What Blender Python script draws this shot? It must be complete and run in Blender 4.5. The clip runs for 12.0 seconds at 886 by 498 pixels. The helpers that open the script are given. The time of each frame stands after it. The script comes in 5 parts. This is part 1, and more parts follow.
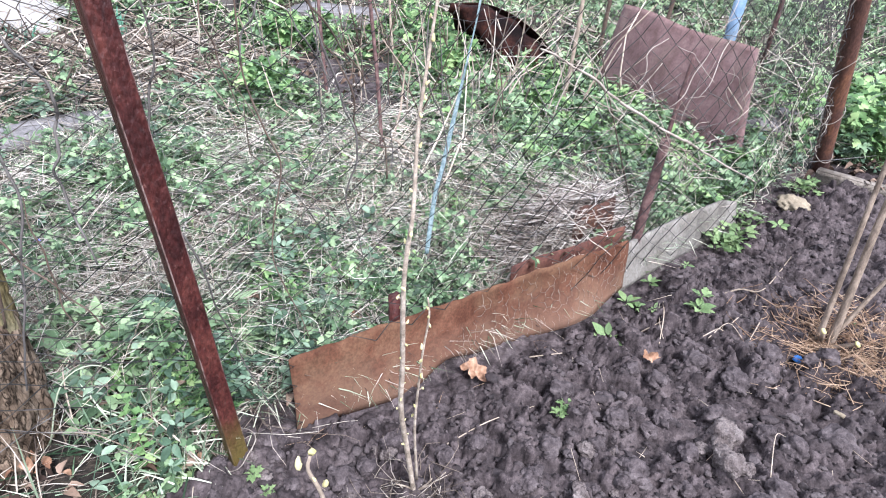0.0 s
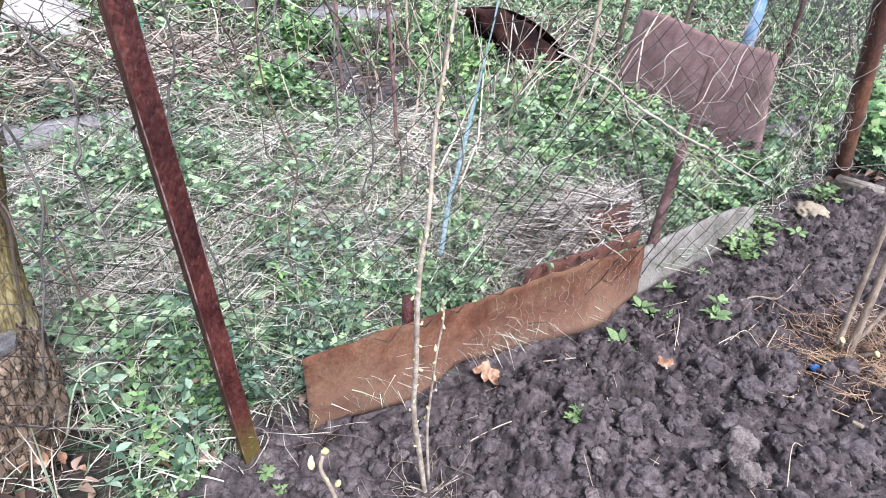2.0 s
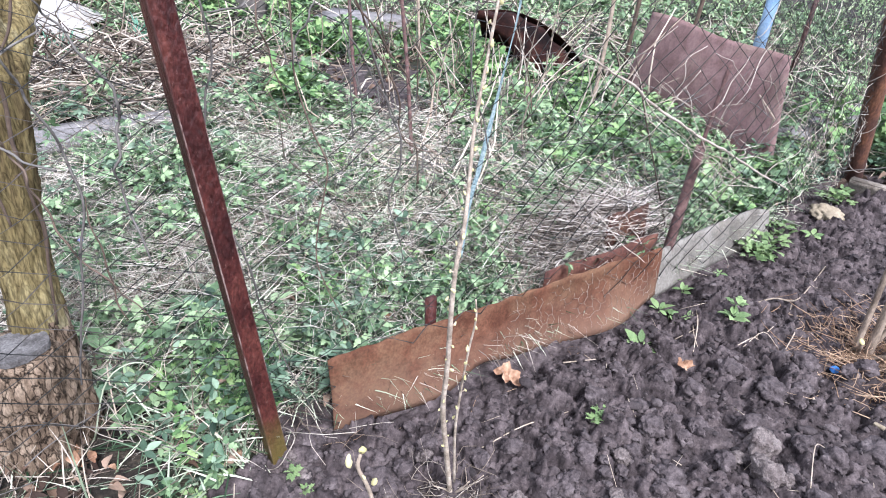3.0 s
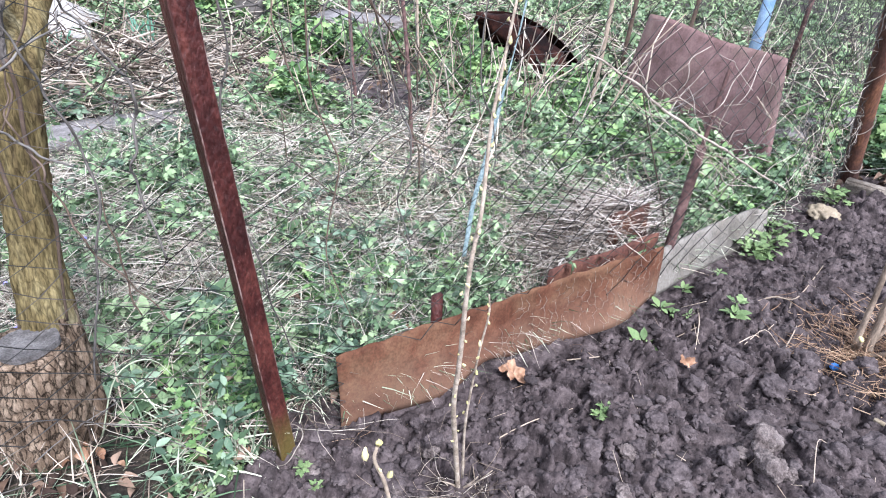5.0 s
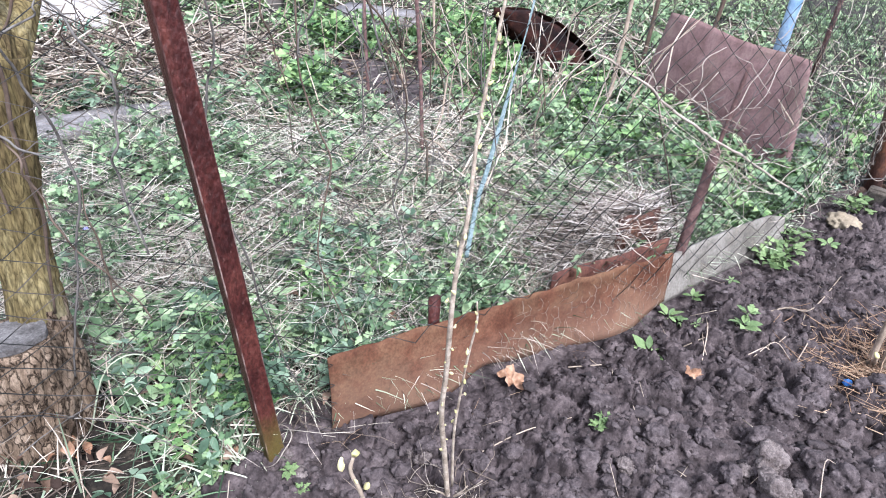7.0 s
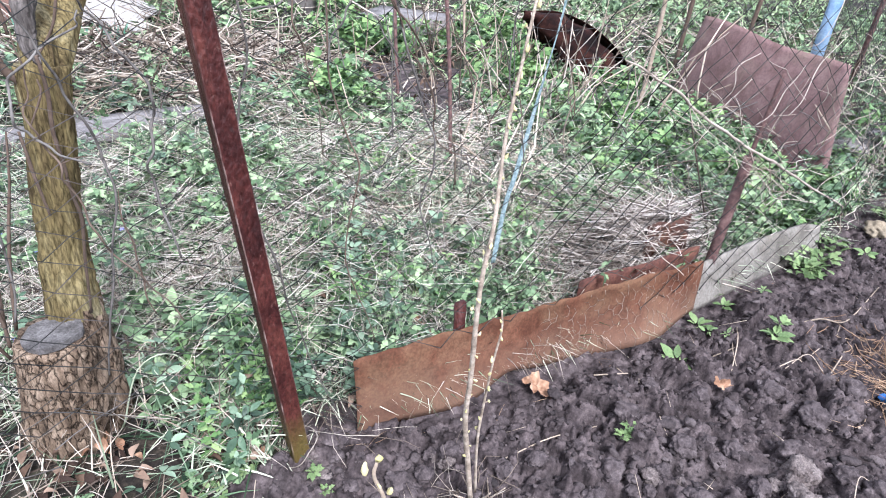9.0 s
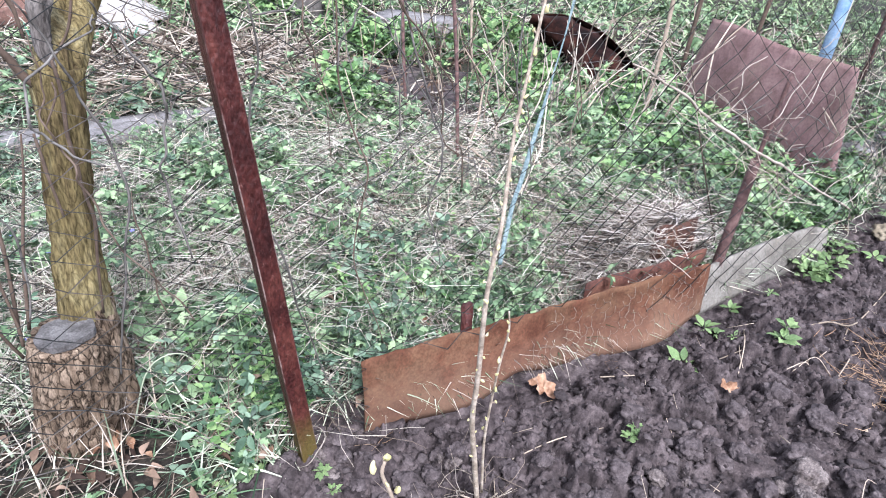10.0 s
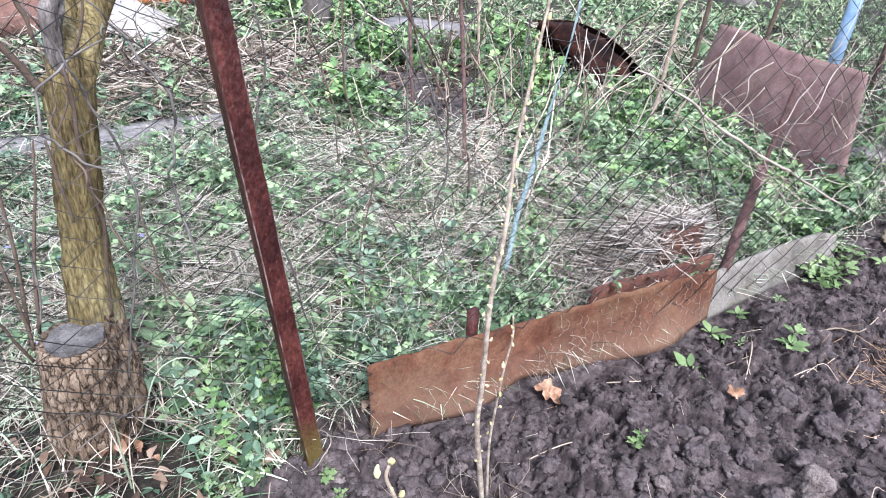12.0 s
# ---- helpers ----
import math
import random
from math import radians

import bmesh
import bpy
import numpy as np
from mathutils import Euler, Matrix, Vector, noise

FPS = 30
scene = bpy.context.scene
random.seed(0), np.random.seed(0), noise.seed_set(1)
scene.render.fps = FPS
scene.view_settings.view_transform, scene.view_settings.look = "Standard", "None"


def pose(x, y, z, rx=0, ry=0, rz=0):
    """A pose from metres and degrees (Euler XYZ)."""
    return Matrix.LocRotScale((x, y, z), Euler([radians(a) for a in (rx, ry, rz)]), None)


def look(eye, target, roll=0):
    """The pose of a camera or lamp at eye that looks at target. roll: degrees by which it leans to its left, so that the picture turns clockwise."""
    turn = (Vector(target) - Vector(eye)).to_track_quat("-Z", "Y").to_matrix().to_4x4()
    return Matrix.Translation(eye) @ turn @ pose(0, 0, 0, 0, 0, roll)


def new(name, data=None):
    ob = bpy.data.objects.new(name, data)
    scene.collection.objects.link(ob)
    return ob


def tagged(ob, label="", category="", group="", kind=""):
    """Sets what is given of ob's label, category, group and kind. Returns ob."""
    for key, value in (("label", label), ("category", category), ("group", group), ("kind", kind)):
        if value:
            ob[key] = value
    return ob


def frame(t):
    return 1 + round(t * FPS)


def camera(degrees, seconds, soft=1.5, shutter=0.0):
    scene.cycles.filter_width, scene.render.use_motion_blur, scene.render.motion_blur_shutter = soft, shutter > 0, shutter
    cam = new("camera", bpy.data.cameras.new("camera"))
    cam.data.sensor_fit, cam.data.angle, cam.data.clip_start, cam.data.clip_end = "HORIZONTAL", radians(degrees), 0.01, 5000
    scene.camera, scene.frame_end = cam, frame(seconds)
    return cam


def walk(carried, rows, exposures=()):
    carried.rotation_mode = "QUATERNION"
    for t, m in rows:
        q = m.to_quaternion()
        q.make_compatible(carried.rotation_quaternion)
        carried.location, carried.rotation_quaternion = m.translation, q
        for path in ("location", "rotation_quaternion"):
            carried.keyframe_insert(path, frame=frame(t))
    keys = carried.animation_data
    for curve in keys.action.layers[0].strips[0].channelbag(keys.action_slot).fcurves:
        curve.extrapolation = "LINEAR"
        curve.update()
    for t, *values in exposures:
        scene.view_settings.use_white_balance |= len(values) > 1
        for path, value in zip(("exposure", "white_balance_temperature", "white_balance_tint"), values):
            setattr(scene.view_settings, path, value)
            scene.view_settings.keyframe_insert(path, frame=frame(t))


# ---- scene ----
cam = camera(70.4, 12.0, soft=1.05)
PATH = [
    (0, (0.007, 0.216, 1.364), (-0.038, 1.93, 0.333), 3.6),
    (0.5, (0.008, 0.22, 1.361), (-0.048, 1.934, 0.332), 3.6),
    (1, (0.006, 0.221, 1.36), (-0.062, 1.936, 0.333), 3.6),
    (1.5, (0.006, 0.219, 1.36), (-0.073, 1.934, 0.334), 3.6),
    (2, (0.003, 0.215, 1.359), (-0.084, 1.932, 0.337), 3.6),
    (2.5, (-0.012, 0.209, 1.36), (-0.107, 1.926, 0.34), 3.6),
    (3, (-0.05, 0.197, 1.362), (-0.151, 1.916, 0.346), 3.4),
    (5, (-0.087, 0.177, 1.356), (-0.167, 1.901, 0.346), 3.8),
    (5.5, (-0.071, 0.201, 1.363), (-0.149, 1.923, 0.348), 4.1),
    (6, (-0.05, 0.22, 1.355), (-0.137, 1.939, 0.337), 4.5),
    (6.5, (-0.037, 0.23, 1.351), (-0.144, 1.944, 0.325), 4.6),
    (7, (-0.035, 0.229, 1.35), (-0.171, 1.941, 0.325), 4.4),
    (9, (-0.033, 0.23, 1.363), (-0.256, 1.932, 0.337), 3.7),
    (9.5, (-0.032, 0.223, 1.364), (-0.267, 1.926, 0.342), 3.5),
    (10, (-0.034, 0.218, 1.367), (-0.278, 1.921, 0.347), 3.5),
    (10.5, (-0.031, 0.217, 1.368), (-0.282, 1.922, 0.353), 3.4),
    (11, (-0.029, 0.216, 1.369), (-0.29, 1.921, 0.357), 3.3),
    (11.5, (-0.025, 0.216, 1.369), (-0.291, 1.923, 0.362), 3.2),
    (12, (-0.026, 0.212, 1.371), (-0.298, 1.919, 0.365), 3.1),
]
walk(cam, [(t, look(eye, target, roll)) for t, eye, target, roll in PATH], [(0, 1.70, 5650, 16)])

# ---- light: a bright overcast sky ----
world = bpy.data.worlds.new("world")
scene.world = world
world.use_nodes = True
wt = world.node_tree
sky = wt.nodes.new("ShaderNodeTexSky")
sky.sky_type, sky.sun_disc = "NISHITA", False
sky.sun_elevation, sky.sun_rotation, sky.dust_density = radians(48), radians(150), 4.0
veil = wt.nodes.new("ShaderNodeMix")
veil.data_type = "RGBA"
veil.inputs[0].default_value = 0.75
veil.inputs[7].default_value = (8.2, 8.4, 8.8, 1)
wt.links.new(sky.outputs[0], veil.inputs[6])
wt.links.new(veil.outputs[2], wt.nodes["Background"].inputs[0])
wt.nodes["Background"].inputs[1].default_value = 0.085
sun = new("sun", bpy.data.lights.new("sun", "SUN"))
sun.data.energy, sun.data.angle, sun.data.color = 2.9, radians(18), (1.0, 0.97, 0.92)
sun.matrix_world = look((3, -5, 7), (0, 0, 0))

# ---- materials ----
def links(m, *pairs):
    for a, b in pairs:
        m.node_tree.links.new(a, b)


def material(name, colours, scale=8.0, rough=0.8, metal=0.0, bump=0.3, bump_scale=60.0, stain=None, stain_scale=3.0,
             stain_at=(0.5, 0.65), island=0.0, translucent=0.0, stretch=(1, 1, 1), obj=0.0, spec=0.3, moss=None, fine=0.0, cracks=0.45, plates=0.0, dust=None):
    """A surface of colours blended by noise, with a second layer of stains, fine relief, and a shift of tone from piece to piece."""
    m = bpy.data.materials.new(name)
    m.use_nodes = True
    nt = m.node_tree
    N = nt.nodes.new
    b = nt.nodes["Principled BSDF"]
    b.inputs["Roughness"].default_value, b.inputs["Metallic"].default_value = rough, metal
    b.inputs["Specular IOR Level"].default_value = spec
    co = N("ShaderNodeTexCoord")
    mp = N("ShaderNodeMapping")
    mp.inputs["Scale"].default_value = stretch
    links(m, (co.outputs["Object"], mp.inputs[0]))
    n1 = N("ShaderNodeTexNoise")
    n1.inputs["Scale"].default_value, n1.inputs["Detail"].default_value, n1.inputs["Roughness"].default_value = scale, 6, 0.65
    links(m, (mp.outputs[0], n1.inputs["Vector"]))
    ramp = N("ShaderNodeValToRGB")
    e = ramp.color_ramp.elements
    while len(e) < len(colours):
        e.new(0.5)
    for k, c in enumerate(colours):
        e[k].position = 0.36 + 0.28 * k / max(1, len(colours) - 1)
        e[k].color = (*c, 1)
    fac = n1.outputs[0]
    src = None
    if island:
        src = N("ShaderNodeNewGeometry").outputs["Random Per Island"]
    elif obj:
        src = N("ShaderNodeObjectInfo").outputs["Random"]
    if src is not None:
        mixer = N("ShaderNodeMix")
        mixer.inputs[0].default_value = island or obj
        wide = N("ShaderNodeMapRange")
        wide.inputs["To Min"].default_value, wide.inputs["To Max"].default_value = 0.3, 0.7
        links(m, (src, wide.inputs[0]), (n1.outputs[0], mixer.inputs[2]), (wide.outputs[0], mixer.inputs[3]))
        fac = mixer.outputs[0]
    links(m, (fac, ramp.inputs[0]))
    out = ramp.outputs[0]
    if stain is not None:
        n2 = N("ShaderNodeTexNoise")
        n2.inputs["Scale"].default_value, n2.inputs["Detail"].default_value, n2.inputs["Roughness"].default_value = stain_scale, 8, 0.7
        links(m, (mp.outputs[0], n2.inputs["Vector"]))
        rng = N("ShaderNodeMapRange")
        rng.inputs["From Min"].default_value, rng.inputs["From Max"].default_value = stain_at
        links(m, (n2.outputs[0], rng.inputs[0]))
        mx = N("ShaderNodeMix")
        mx.data_type = "RGBA"
        mx.inputs[7].default_value = (*stain, 1)
        links(m, (rng.outputs[0], mx.inputs[0]), (out, mx.inputs[6]))
        out = mx.outputs[2]
    if fine:
        n4 = N("ShaderNodeTexNoise")
        n4.inputs["Scale"].default_value, n4.inputs["Detail"].default_value = scale * 11, 3
        links(m, (mp.outputs[0], n4.inputs["Vector"]))
        grain = N("ShaderNodeMapRange")
        grain.inputs["From Min"].default_value, grain.inputs["From Max"].default_value = 0.35, 0.65
        grain.inputs["To Min"].default_value, grain.inputs["To Max"].default_value = 1 - fine, 1 + fine
        mul = N("ShaderNodeVectorMath")
        mul.operation = "SCALE"
        links(m, (n4.outputs[0], grain.inputs[0]), (out, mul.inputs[0]), (grain.outputs[0], mul.inputs["Scale"]))
        out = mul.outputs[0]
    if moss is not None:
        sep = N("ShaderNodeSeparateXYZ")
        grow = N("ShaderNodeMath")
        grow.operation, grow.inputs[1].default_value = "MULTIPLY_ADD", 0.3
        lim = N("ShaderNodeMapRange")
        lim.inputs["From Min"].default_value, lim.inputs["From Max"].default_value = moss[1] + 0.15, moss[0] + 0.15
        lim.inputs["To Max"].default_value = 0.7
        mx = N("ShaderNodeMix")
        mx.data_type = "RGBA"
        mx.inputs[7].default_value = (0.1, 0.078, 0.022, 1)
        links(m, (co.outputs["Object"], sep.inputs[0]), (n1.outputs[0], grow.inputs[0]), (sep.outputs[2], grow.inputs[2]), (grow.outputs[0], lim.inputs[0]), (lim.outputs[0], mx.inputs[0]), (out, mx.inputs[6]))
        out = mx.outputs[2]
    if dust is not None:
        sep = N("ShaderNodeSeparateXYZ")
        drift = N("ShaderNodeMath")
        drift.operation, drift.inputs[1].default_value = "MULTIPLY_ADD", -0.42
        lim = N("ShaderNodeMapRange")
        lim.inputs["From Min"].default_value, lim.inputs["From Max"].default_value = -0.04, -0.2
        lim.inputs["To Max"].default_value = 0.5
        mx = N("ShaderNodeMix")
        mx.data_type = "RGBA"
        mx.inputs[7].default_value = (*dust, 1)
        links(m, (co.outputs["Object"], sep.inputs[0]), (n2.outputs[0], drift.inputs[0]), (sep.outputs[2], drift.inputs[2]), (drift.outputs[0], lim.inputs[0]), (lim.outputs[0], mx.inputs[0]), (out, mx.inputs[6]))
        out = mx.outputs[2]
    links(m, (out, b.inputs["Base Color"]))
    if plates:
        vo = N("ShaderNodeTexVoronoi")
        vo.feature = "DISTANCE_TO_EDGE"
        vo.inputs["Scale"].default_value = plates
        bend = N("ShaderNodeMix")
        bend.data_type = "VECTOR"
        bend.inputs[0].default_value = 0.035
        crack = N("ShaderNodeMapRange")
        crack.inputs["From Max"].default_value, crack.inputs["To Min"].default_value = 0.06, cracks
        mul = N("ShaderNodeVectorMath")
        mul.operation = "SCALE"
        rise = N("ShaderNodeBump")
        rise.inputs["Strength"].default_value, rise.inputs["Distance"].default_value = 0.9, 0.012
        links(m, (mp.outputs[0], bend.inputs[4]), (n1.outputs[1], bend.inputs[5]), (bend.outputs[1], vo.inputs["Vector"]), (vo.outputs[0], crack.inputs[0]), (out, mul.inputs[0]), (crack.outputs[0], mul.inputs["Scale"]), (mul.outputs[0], b.inputs["Base Color"]), (crack.outputs[0], rise.inputs["Height"]), (rise.outputs[0], b.inputs["Normal"]))
    elif bump:
        n3 = N("ShaderNodeTexNoise")
        n3.inputs["Scale"].default_value, n3.inputs["Detail"].default_value = bump_scale, 5
        links(m, (mp.outputs[0], n3.inputs["Vector"]))
        bp = N("ShaderNodeBump")
        bp.inputs["Strength"].default_value, bp.inputs["Distance"].default_value = bump, 0.011
        links(m, (n3.outputs[0], bp.inputs["Height"]), (bp.outputs[0], b.inputs["Normal"]))
    if translucent:
        tr = N("ShaderNodeBsdfTranslucent")
        ms = N("ShaderNodeMixShader")
        ms.inputs[0].default_value = translucent
        links(m, (out, tr.inputs[0]), (b.outputs[0], ms.inputs[1]), (tr.outputs[0], ms.inputs[2]), (ms.outputs[0], nt.nodes["Material Output"].inputs[0]))
    return m


SOIL = material("soil", [(0.014, 0.0106, 0.0106), (0.046, 0.036, 0.036), (0.096, 0.077, 0.0755)], 18, 0.92, bump=0.5, bump_scale=150, stain=(0.085, 0.07, 0.069), stain_scale=6, stain_at=(0.52, 0.76), spec=0.18, fine=0.2)
CLOD = material("dry_clod_soil", [(0.075, 0.06, 0.056), (0.13, 0.108, 0.1), (0.2, 0.17, 0.157)], 22, 0.95, bump=1.0, bump_scale=150, spec=0.12, fine=0.25)
DARK_CLOD = material("damp_clod_soil", [(0.03, 0.0235, 0.0235), (0.064, 0.0515, 0.0515), (0.11, 0.091, 0.089)], 22, 0.9, bump=0.8, bump_scale=110, spec=0.22, fine=0.2)
# near-black tones: the shade between the weeds is put into the ground's colour
TURF = material("weedy_ground_gap_shade", [(0.005, 0.004, 0.0032), (0.016, 0.0125, 0.009), (0.042, 0.033, 0.023)], 12, 0.95, bump=0.9, bump_scale=80, stain=(0.02, 0.028, 0.012), stain_scale=2.2, stain_at=(0.5, 0.65), fine=0.4)
RUST_DARK = material("dark_rust_paint", [(0.02, 0.0052, 0.0048), (0.038, 0.0098, 0.0082), (0.068, 0.0205, 0.0155)], 14, 0.5, 0.05, spec=0.22, bump=0.6, bump_scale=120, stain=(0.13, 0.07, 0.058), stain_scale=110, stain_at=(0.6, 0.72), stretch=(1, 1, 0.5), moss=(0.04, 0.22), fine=0.3)
RUST_EDGE = material("flaked_post_edge", [(0.026, 0.008, 0.007), (0.05, 0.018, 0.015), (0.21, 0.155, 0.135)], 30, 0.7, bump=0.4, stretch=(1, 1, 0.35), moss=(0.04, 0.22), fine=0.3)
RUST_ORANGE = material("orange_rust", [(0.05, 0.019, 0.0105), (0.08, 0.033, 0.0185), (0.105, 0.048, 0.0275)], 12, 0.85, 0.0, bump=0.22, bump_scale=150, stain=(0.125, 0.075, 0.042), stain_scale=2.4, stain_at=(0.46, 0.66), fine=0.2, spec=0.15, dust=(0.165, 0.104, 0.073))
RUST_PLATE = material("purple_brown_rust", [(0.112, 0.064, 0.058), (0.155, 0.092, 0.085), (0.2, 0.127, 0.117)], 9, 0.75, 0.1, bump=0.3, bump_scale=110, stain=(0.2, 0.145, 0.115), stain_scale=3, stain_at=(0.52, 0.8), fine=0.14)
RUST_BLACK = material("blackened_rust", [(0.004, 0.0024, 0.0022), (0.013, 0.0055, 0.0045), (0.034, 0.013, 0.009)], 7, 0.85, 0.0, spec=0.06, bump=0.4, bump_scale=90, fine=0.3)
RUST_PIPE = material("brown_orange_rust", [(0.028, 0.013, 0.01), (0.06, 0.026, 0.017), (0.115, 0.05, 0.025)], 9, 0.75, 0.05, bump=0.4, bump_scale=120, stretch=(1, 1, 0.5), fine=0.25)
RUST_THIN = material("rusty_iron_rod", [(0.045, 0.026, 0.023), (0.085, 0.047, 0.042), (0.14, 0.085, 0.075)], 30, 0.8, 0.1, bump=0.5)
WIRE = material("weathered_wire", [(0.01, 0.012, 0.012), (0.028, 0.028, 0.026), (0.095, 0.08, 0.07)], 5, 0.6, 0.1, spec=0.3, bump=0.0)
WIRE_LIGHT = material("bare_steel_wire", [(0.2, 0.17, 0.14), (0.33, 0.29, 0.25)], 9, 0.55, 0.5, bump=0.0)
CEMENT = material("grey_cement", [(0.11, 0.1, 0.084), (0.155, 0.142, 0.122), (0.205, 0.19, 0.165)], 9, 0.9, bump=0.4, bump_scale=150, stain=(0.115, 0.096, 0.073), stain_scale=5, stain_at=(0.52, 0.8), fine=0.2)
STONE = material("grey_stone", [(0.095, 0.088, 0.084), (0.15, 0.141, 0.138), (0.215, 0.203, 0.197)], 9, 0.9, bump=0.6, bump_scale=70, stain=(0.08, 0.067, 0.054), stain_scale=4, stain_at=(0.48, 0.68), fine=0.28)
PEBBLE = material("ochre_stone", [(0.15, 0.12, 0.08), (0.24, 0.2, 0.14)], 18, 0.85, bump=0.5, fine=0.2)
SACK = material("white_sheeting", [(0.2, 0.188, 0.172), (0.265, 0.252, 0.234), (0.32, 0.308, 0.29)], 5, 0.7, bump=0.5, bump_scale=20, stain=(0.17, 0.15, 0.127), stain_scale=5, stain_at=(0.5, 0.75))
BARK = material("lichen_bark", [(0.055, 0.04, 0.02), (0.115, 0.09, 0.04), (0.175, 0.145, 0.072)], 16, 0.95, stain=(0.2, 0.185, 0.125), stain_scale=8, stain_at=(0.54, 0.74), stretch=(1, 1, 0.2), fine=0.42, plates=74, cracks=0.86, spec=0.1)
BARK_BROWN = material("scaly_brown_bark", [(0.065, 0.046, 0.031), (0.135, 0.097, 0.067), (0.225, 0.172, 0.124)], 34, 0.95, stretch=(1, 1, 0.28), fine=0.25, plates=58, cracks=0.3, obj=0.0, spec=0.1)
CUT = material("grey_cut_wood", [(0.046, 0.042, 0.04), (0.074, 0.069, 0.066), (0.12, 0.113, 0.109)], 20, 0.9, bump=0.6, bump_scale=60, fine=0.3)
DEADWOOD = material("bleached_dead_wood", [(0.025, 0.021, 0.018), (0.1, 0.088, 0.08), (0.21, 0.19, 0.178)], 24, 0.9, bump=1.0, bump_scale=50, stretch=(1, 1, 0.2), fine=0.35)
TWIG = material("dry_twig_bark", [(0.17, 0.135, 0.1), (0.28, 0.225, 0.17), (0.4, 0.335, 0.265)], 30, 0.85, bump=0.4, obj=0.4)
VINE = material("grey_vine_bark", [(0.05, 0.045, 0.04), (0.092, 0.084, 0.076), (0.155, 0.145, 0.133)], 25, 0.9, bump=0.4, obj=0.4)
DARK_TWIG = material("dark_twig_bark", [(0.045, 0.031, 0.022), (0.074, 0.051, 0.037), (0.115, 0.083, 0.063)], 25, 0.85, bump=0.3, obj=0.4)
BUD = material("opening_bud", [(0.45, 0.42, 0.16), (0.58, 0.52, 0.3)], 30, 0.7, bump=0.2, translucent=0.15)
LEAF = material("weed_leaf", [(0.014, 0.03, 0.013), (0.1, 0.162, 0.078), (0.29, 0.38, 0.205)], 7, 0.5, bump=0.3, bump_scale=120, island=0.6, translucent=0.08, spec=0.24)
LEAF_DARK = material("dark_weed_leaf", [(0.009, 0.02, 0.011), (0.062, 0.108, 0.064), (0.22, 0.295, 0.2)], 7, 0.48, bump=0.3, bump_scale=120, island=0.6, translucent=0.05, spec=0.26)
GRASS = material("spring_grass", [(0.016, 0.036, 0.015), (0.125, 0.195, 0.108), (0.38, 0.44, 0.32)], 3, 0.6, bump=0.0, island=0.9, translucent=0.1)
STRAW = material("dry_straw", [(0.045, 0.032, 0.023), (0.31, 0.25, 0.19), (0.6, 0.52, 0.42)], 4, 0.8, bump=0.0, island=0.9)
STRAW_ORANGE = material("straw_mulch", [(0.12, 0.07, 0.042), (0.26, 0.165, 0.1), (0.42, 0.3, 0.2)], 4, 0.85, bump=0.0, island=0.85)
LITTER = material("brown_leaf_litter", [(0.022, 0.012, 0.008), (0.085, 0.052, 0.034), (0.22, 0.155, 0.112)], 25, 0.85, bump=0.5, bump_scale=60, island=0.8)
DEAD_LEAF = material("tan_dead_leaf", [(0.13, 0.065, 0.036), (0.23, 0.13, 0.077), (0.36, 0.235, 0.155)], 25, 0.8, bump=0.5, bump_scale=60)
BULB = material("blue_green_strap_leaf", [(0.05, 0.15, 0.09), (0.1, 0.24, 0.16), (0.18, 0.33, 0.24)], 5, 0.5, bump=0.1, obj=0.6, translucent=0.15)
CRUMB = material("soil_crumb", [(0.016, 0.0125, 0.0125), (0.044, 0.035, 0.035), (0.092, 0.076, 0.074)], 25, 0.88, bump=0.6, bump_scale=130, island=0.6, spec=0.25, fine=0.18)
BLUE = material("faded_blue_paint", [(0.13, 0.22, 0.33), (0.2, 0.3, 0.43), (0.3, 0.4, 0.5)], 9, 0.6, bump=0.2, fine=0.15)
STRAP_BLUE = material("pale_blue_webbing", [(0.13, 0.19, 0.2), (0.21, 0.285, 0.295), (0.33, 0.4, 0.4)], 80, 0.8, bump=0.7, bump_scale=250)
SCRAP = material("bright_blue_plastic", [(0.05, 0.2, 0.6), (0.08, 0.28, 0.7)], 30, 0.4, bump=0.2)
BOARD = material("weathered_board", [(0.1, 0.082, 0.064), (0.16, 0.136, 0.11), (0.22, 0.192, 0.16)], 14, 0.9, bump=0.5, fine=0.25)
CRATE = material("dull_red_brown_paint", [(0.15, 0.082, 0.065), (0.21, 0.118, 0.094)], 7, 0.8, bump=0.2, stain=(0.12, 0.08, 0.065), stain_scale=6, stain_at=(0.5, 0.7), fine=0.15)
RED = material("red_enamel", [(0.5, 0.03, 0.03), (0.6, 0.06, 0.05)], 9, 0.5, bump=0.1)
ORANGE = material("orange_enamel", [(0.5, 0.16, 0.05), (0.56, 0.22, 0.08)], 9, 0.6, bump=0.1)
FLOWER = material("violet_blue_petal", [(0.2, 0.2, 0.6), (0.32, 0.32, 0.75)], 9, 0.6, bump=0.0)
GRASS_FAR = material("lawn_grass", [(0.045, 0.08, 0.032), (0.165, 0.245, 0.11), (0.32, 0.385, 0.215)], 2, 0.7, bump=0.0, island=0.85, translucent=0.08)
STRAW_BROWN = material("brown_dry_stems", [(0.03, 0.02, 0.015), (0.19, 0.15, 0.115), (0.45, 0.4, 0.335)], 4, 0.85, bump=0.0, island=0.9)
LEAF_PALE = material("seedling_leaf", [(0.07, 0.115, 0.042), (0.13, 0.195, 0.075), (0.22, 0.295, 0.13)], 9, 0.5, bump=0.3, bump_scale=120, obj=0.6, translucent=0.1)
GRASS_PALE = material("bleached_green_grass", [(0.045, 0.068, 0.034), (0.27, 0.315, 0.21), (0.55, 0.56, 0.43)], 3, 0.6, bump=0.0, island=0.9, translucent=0.08)
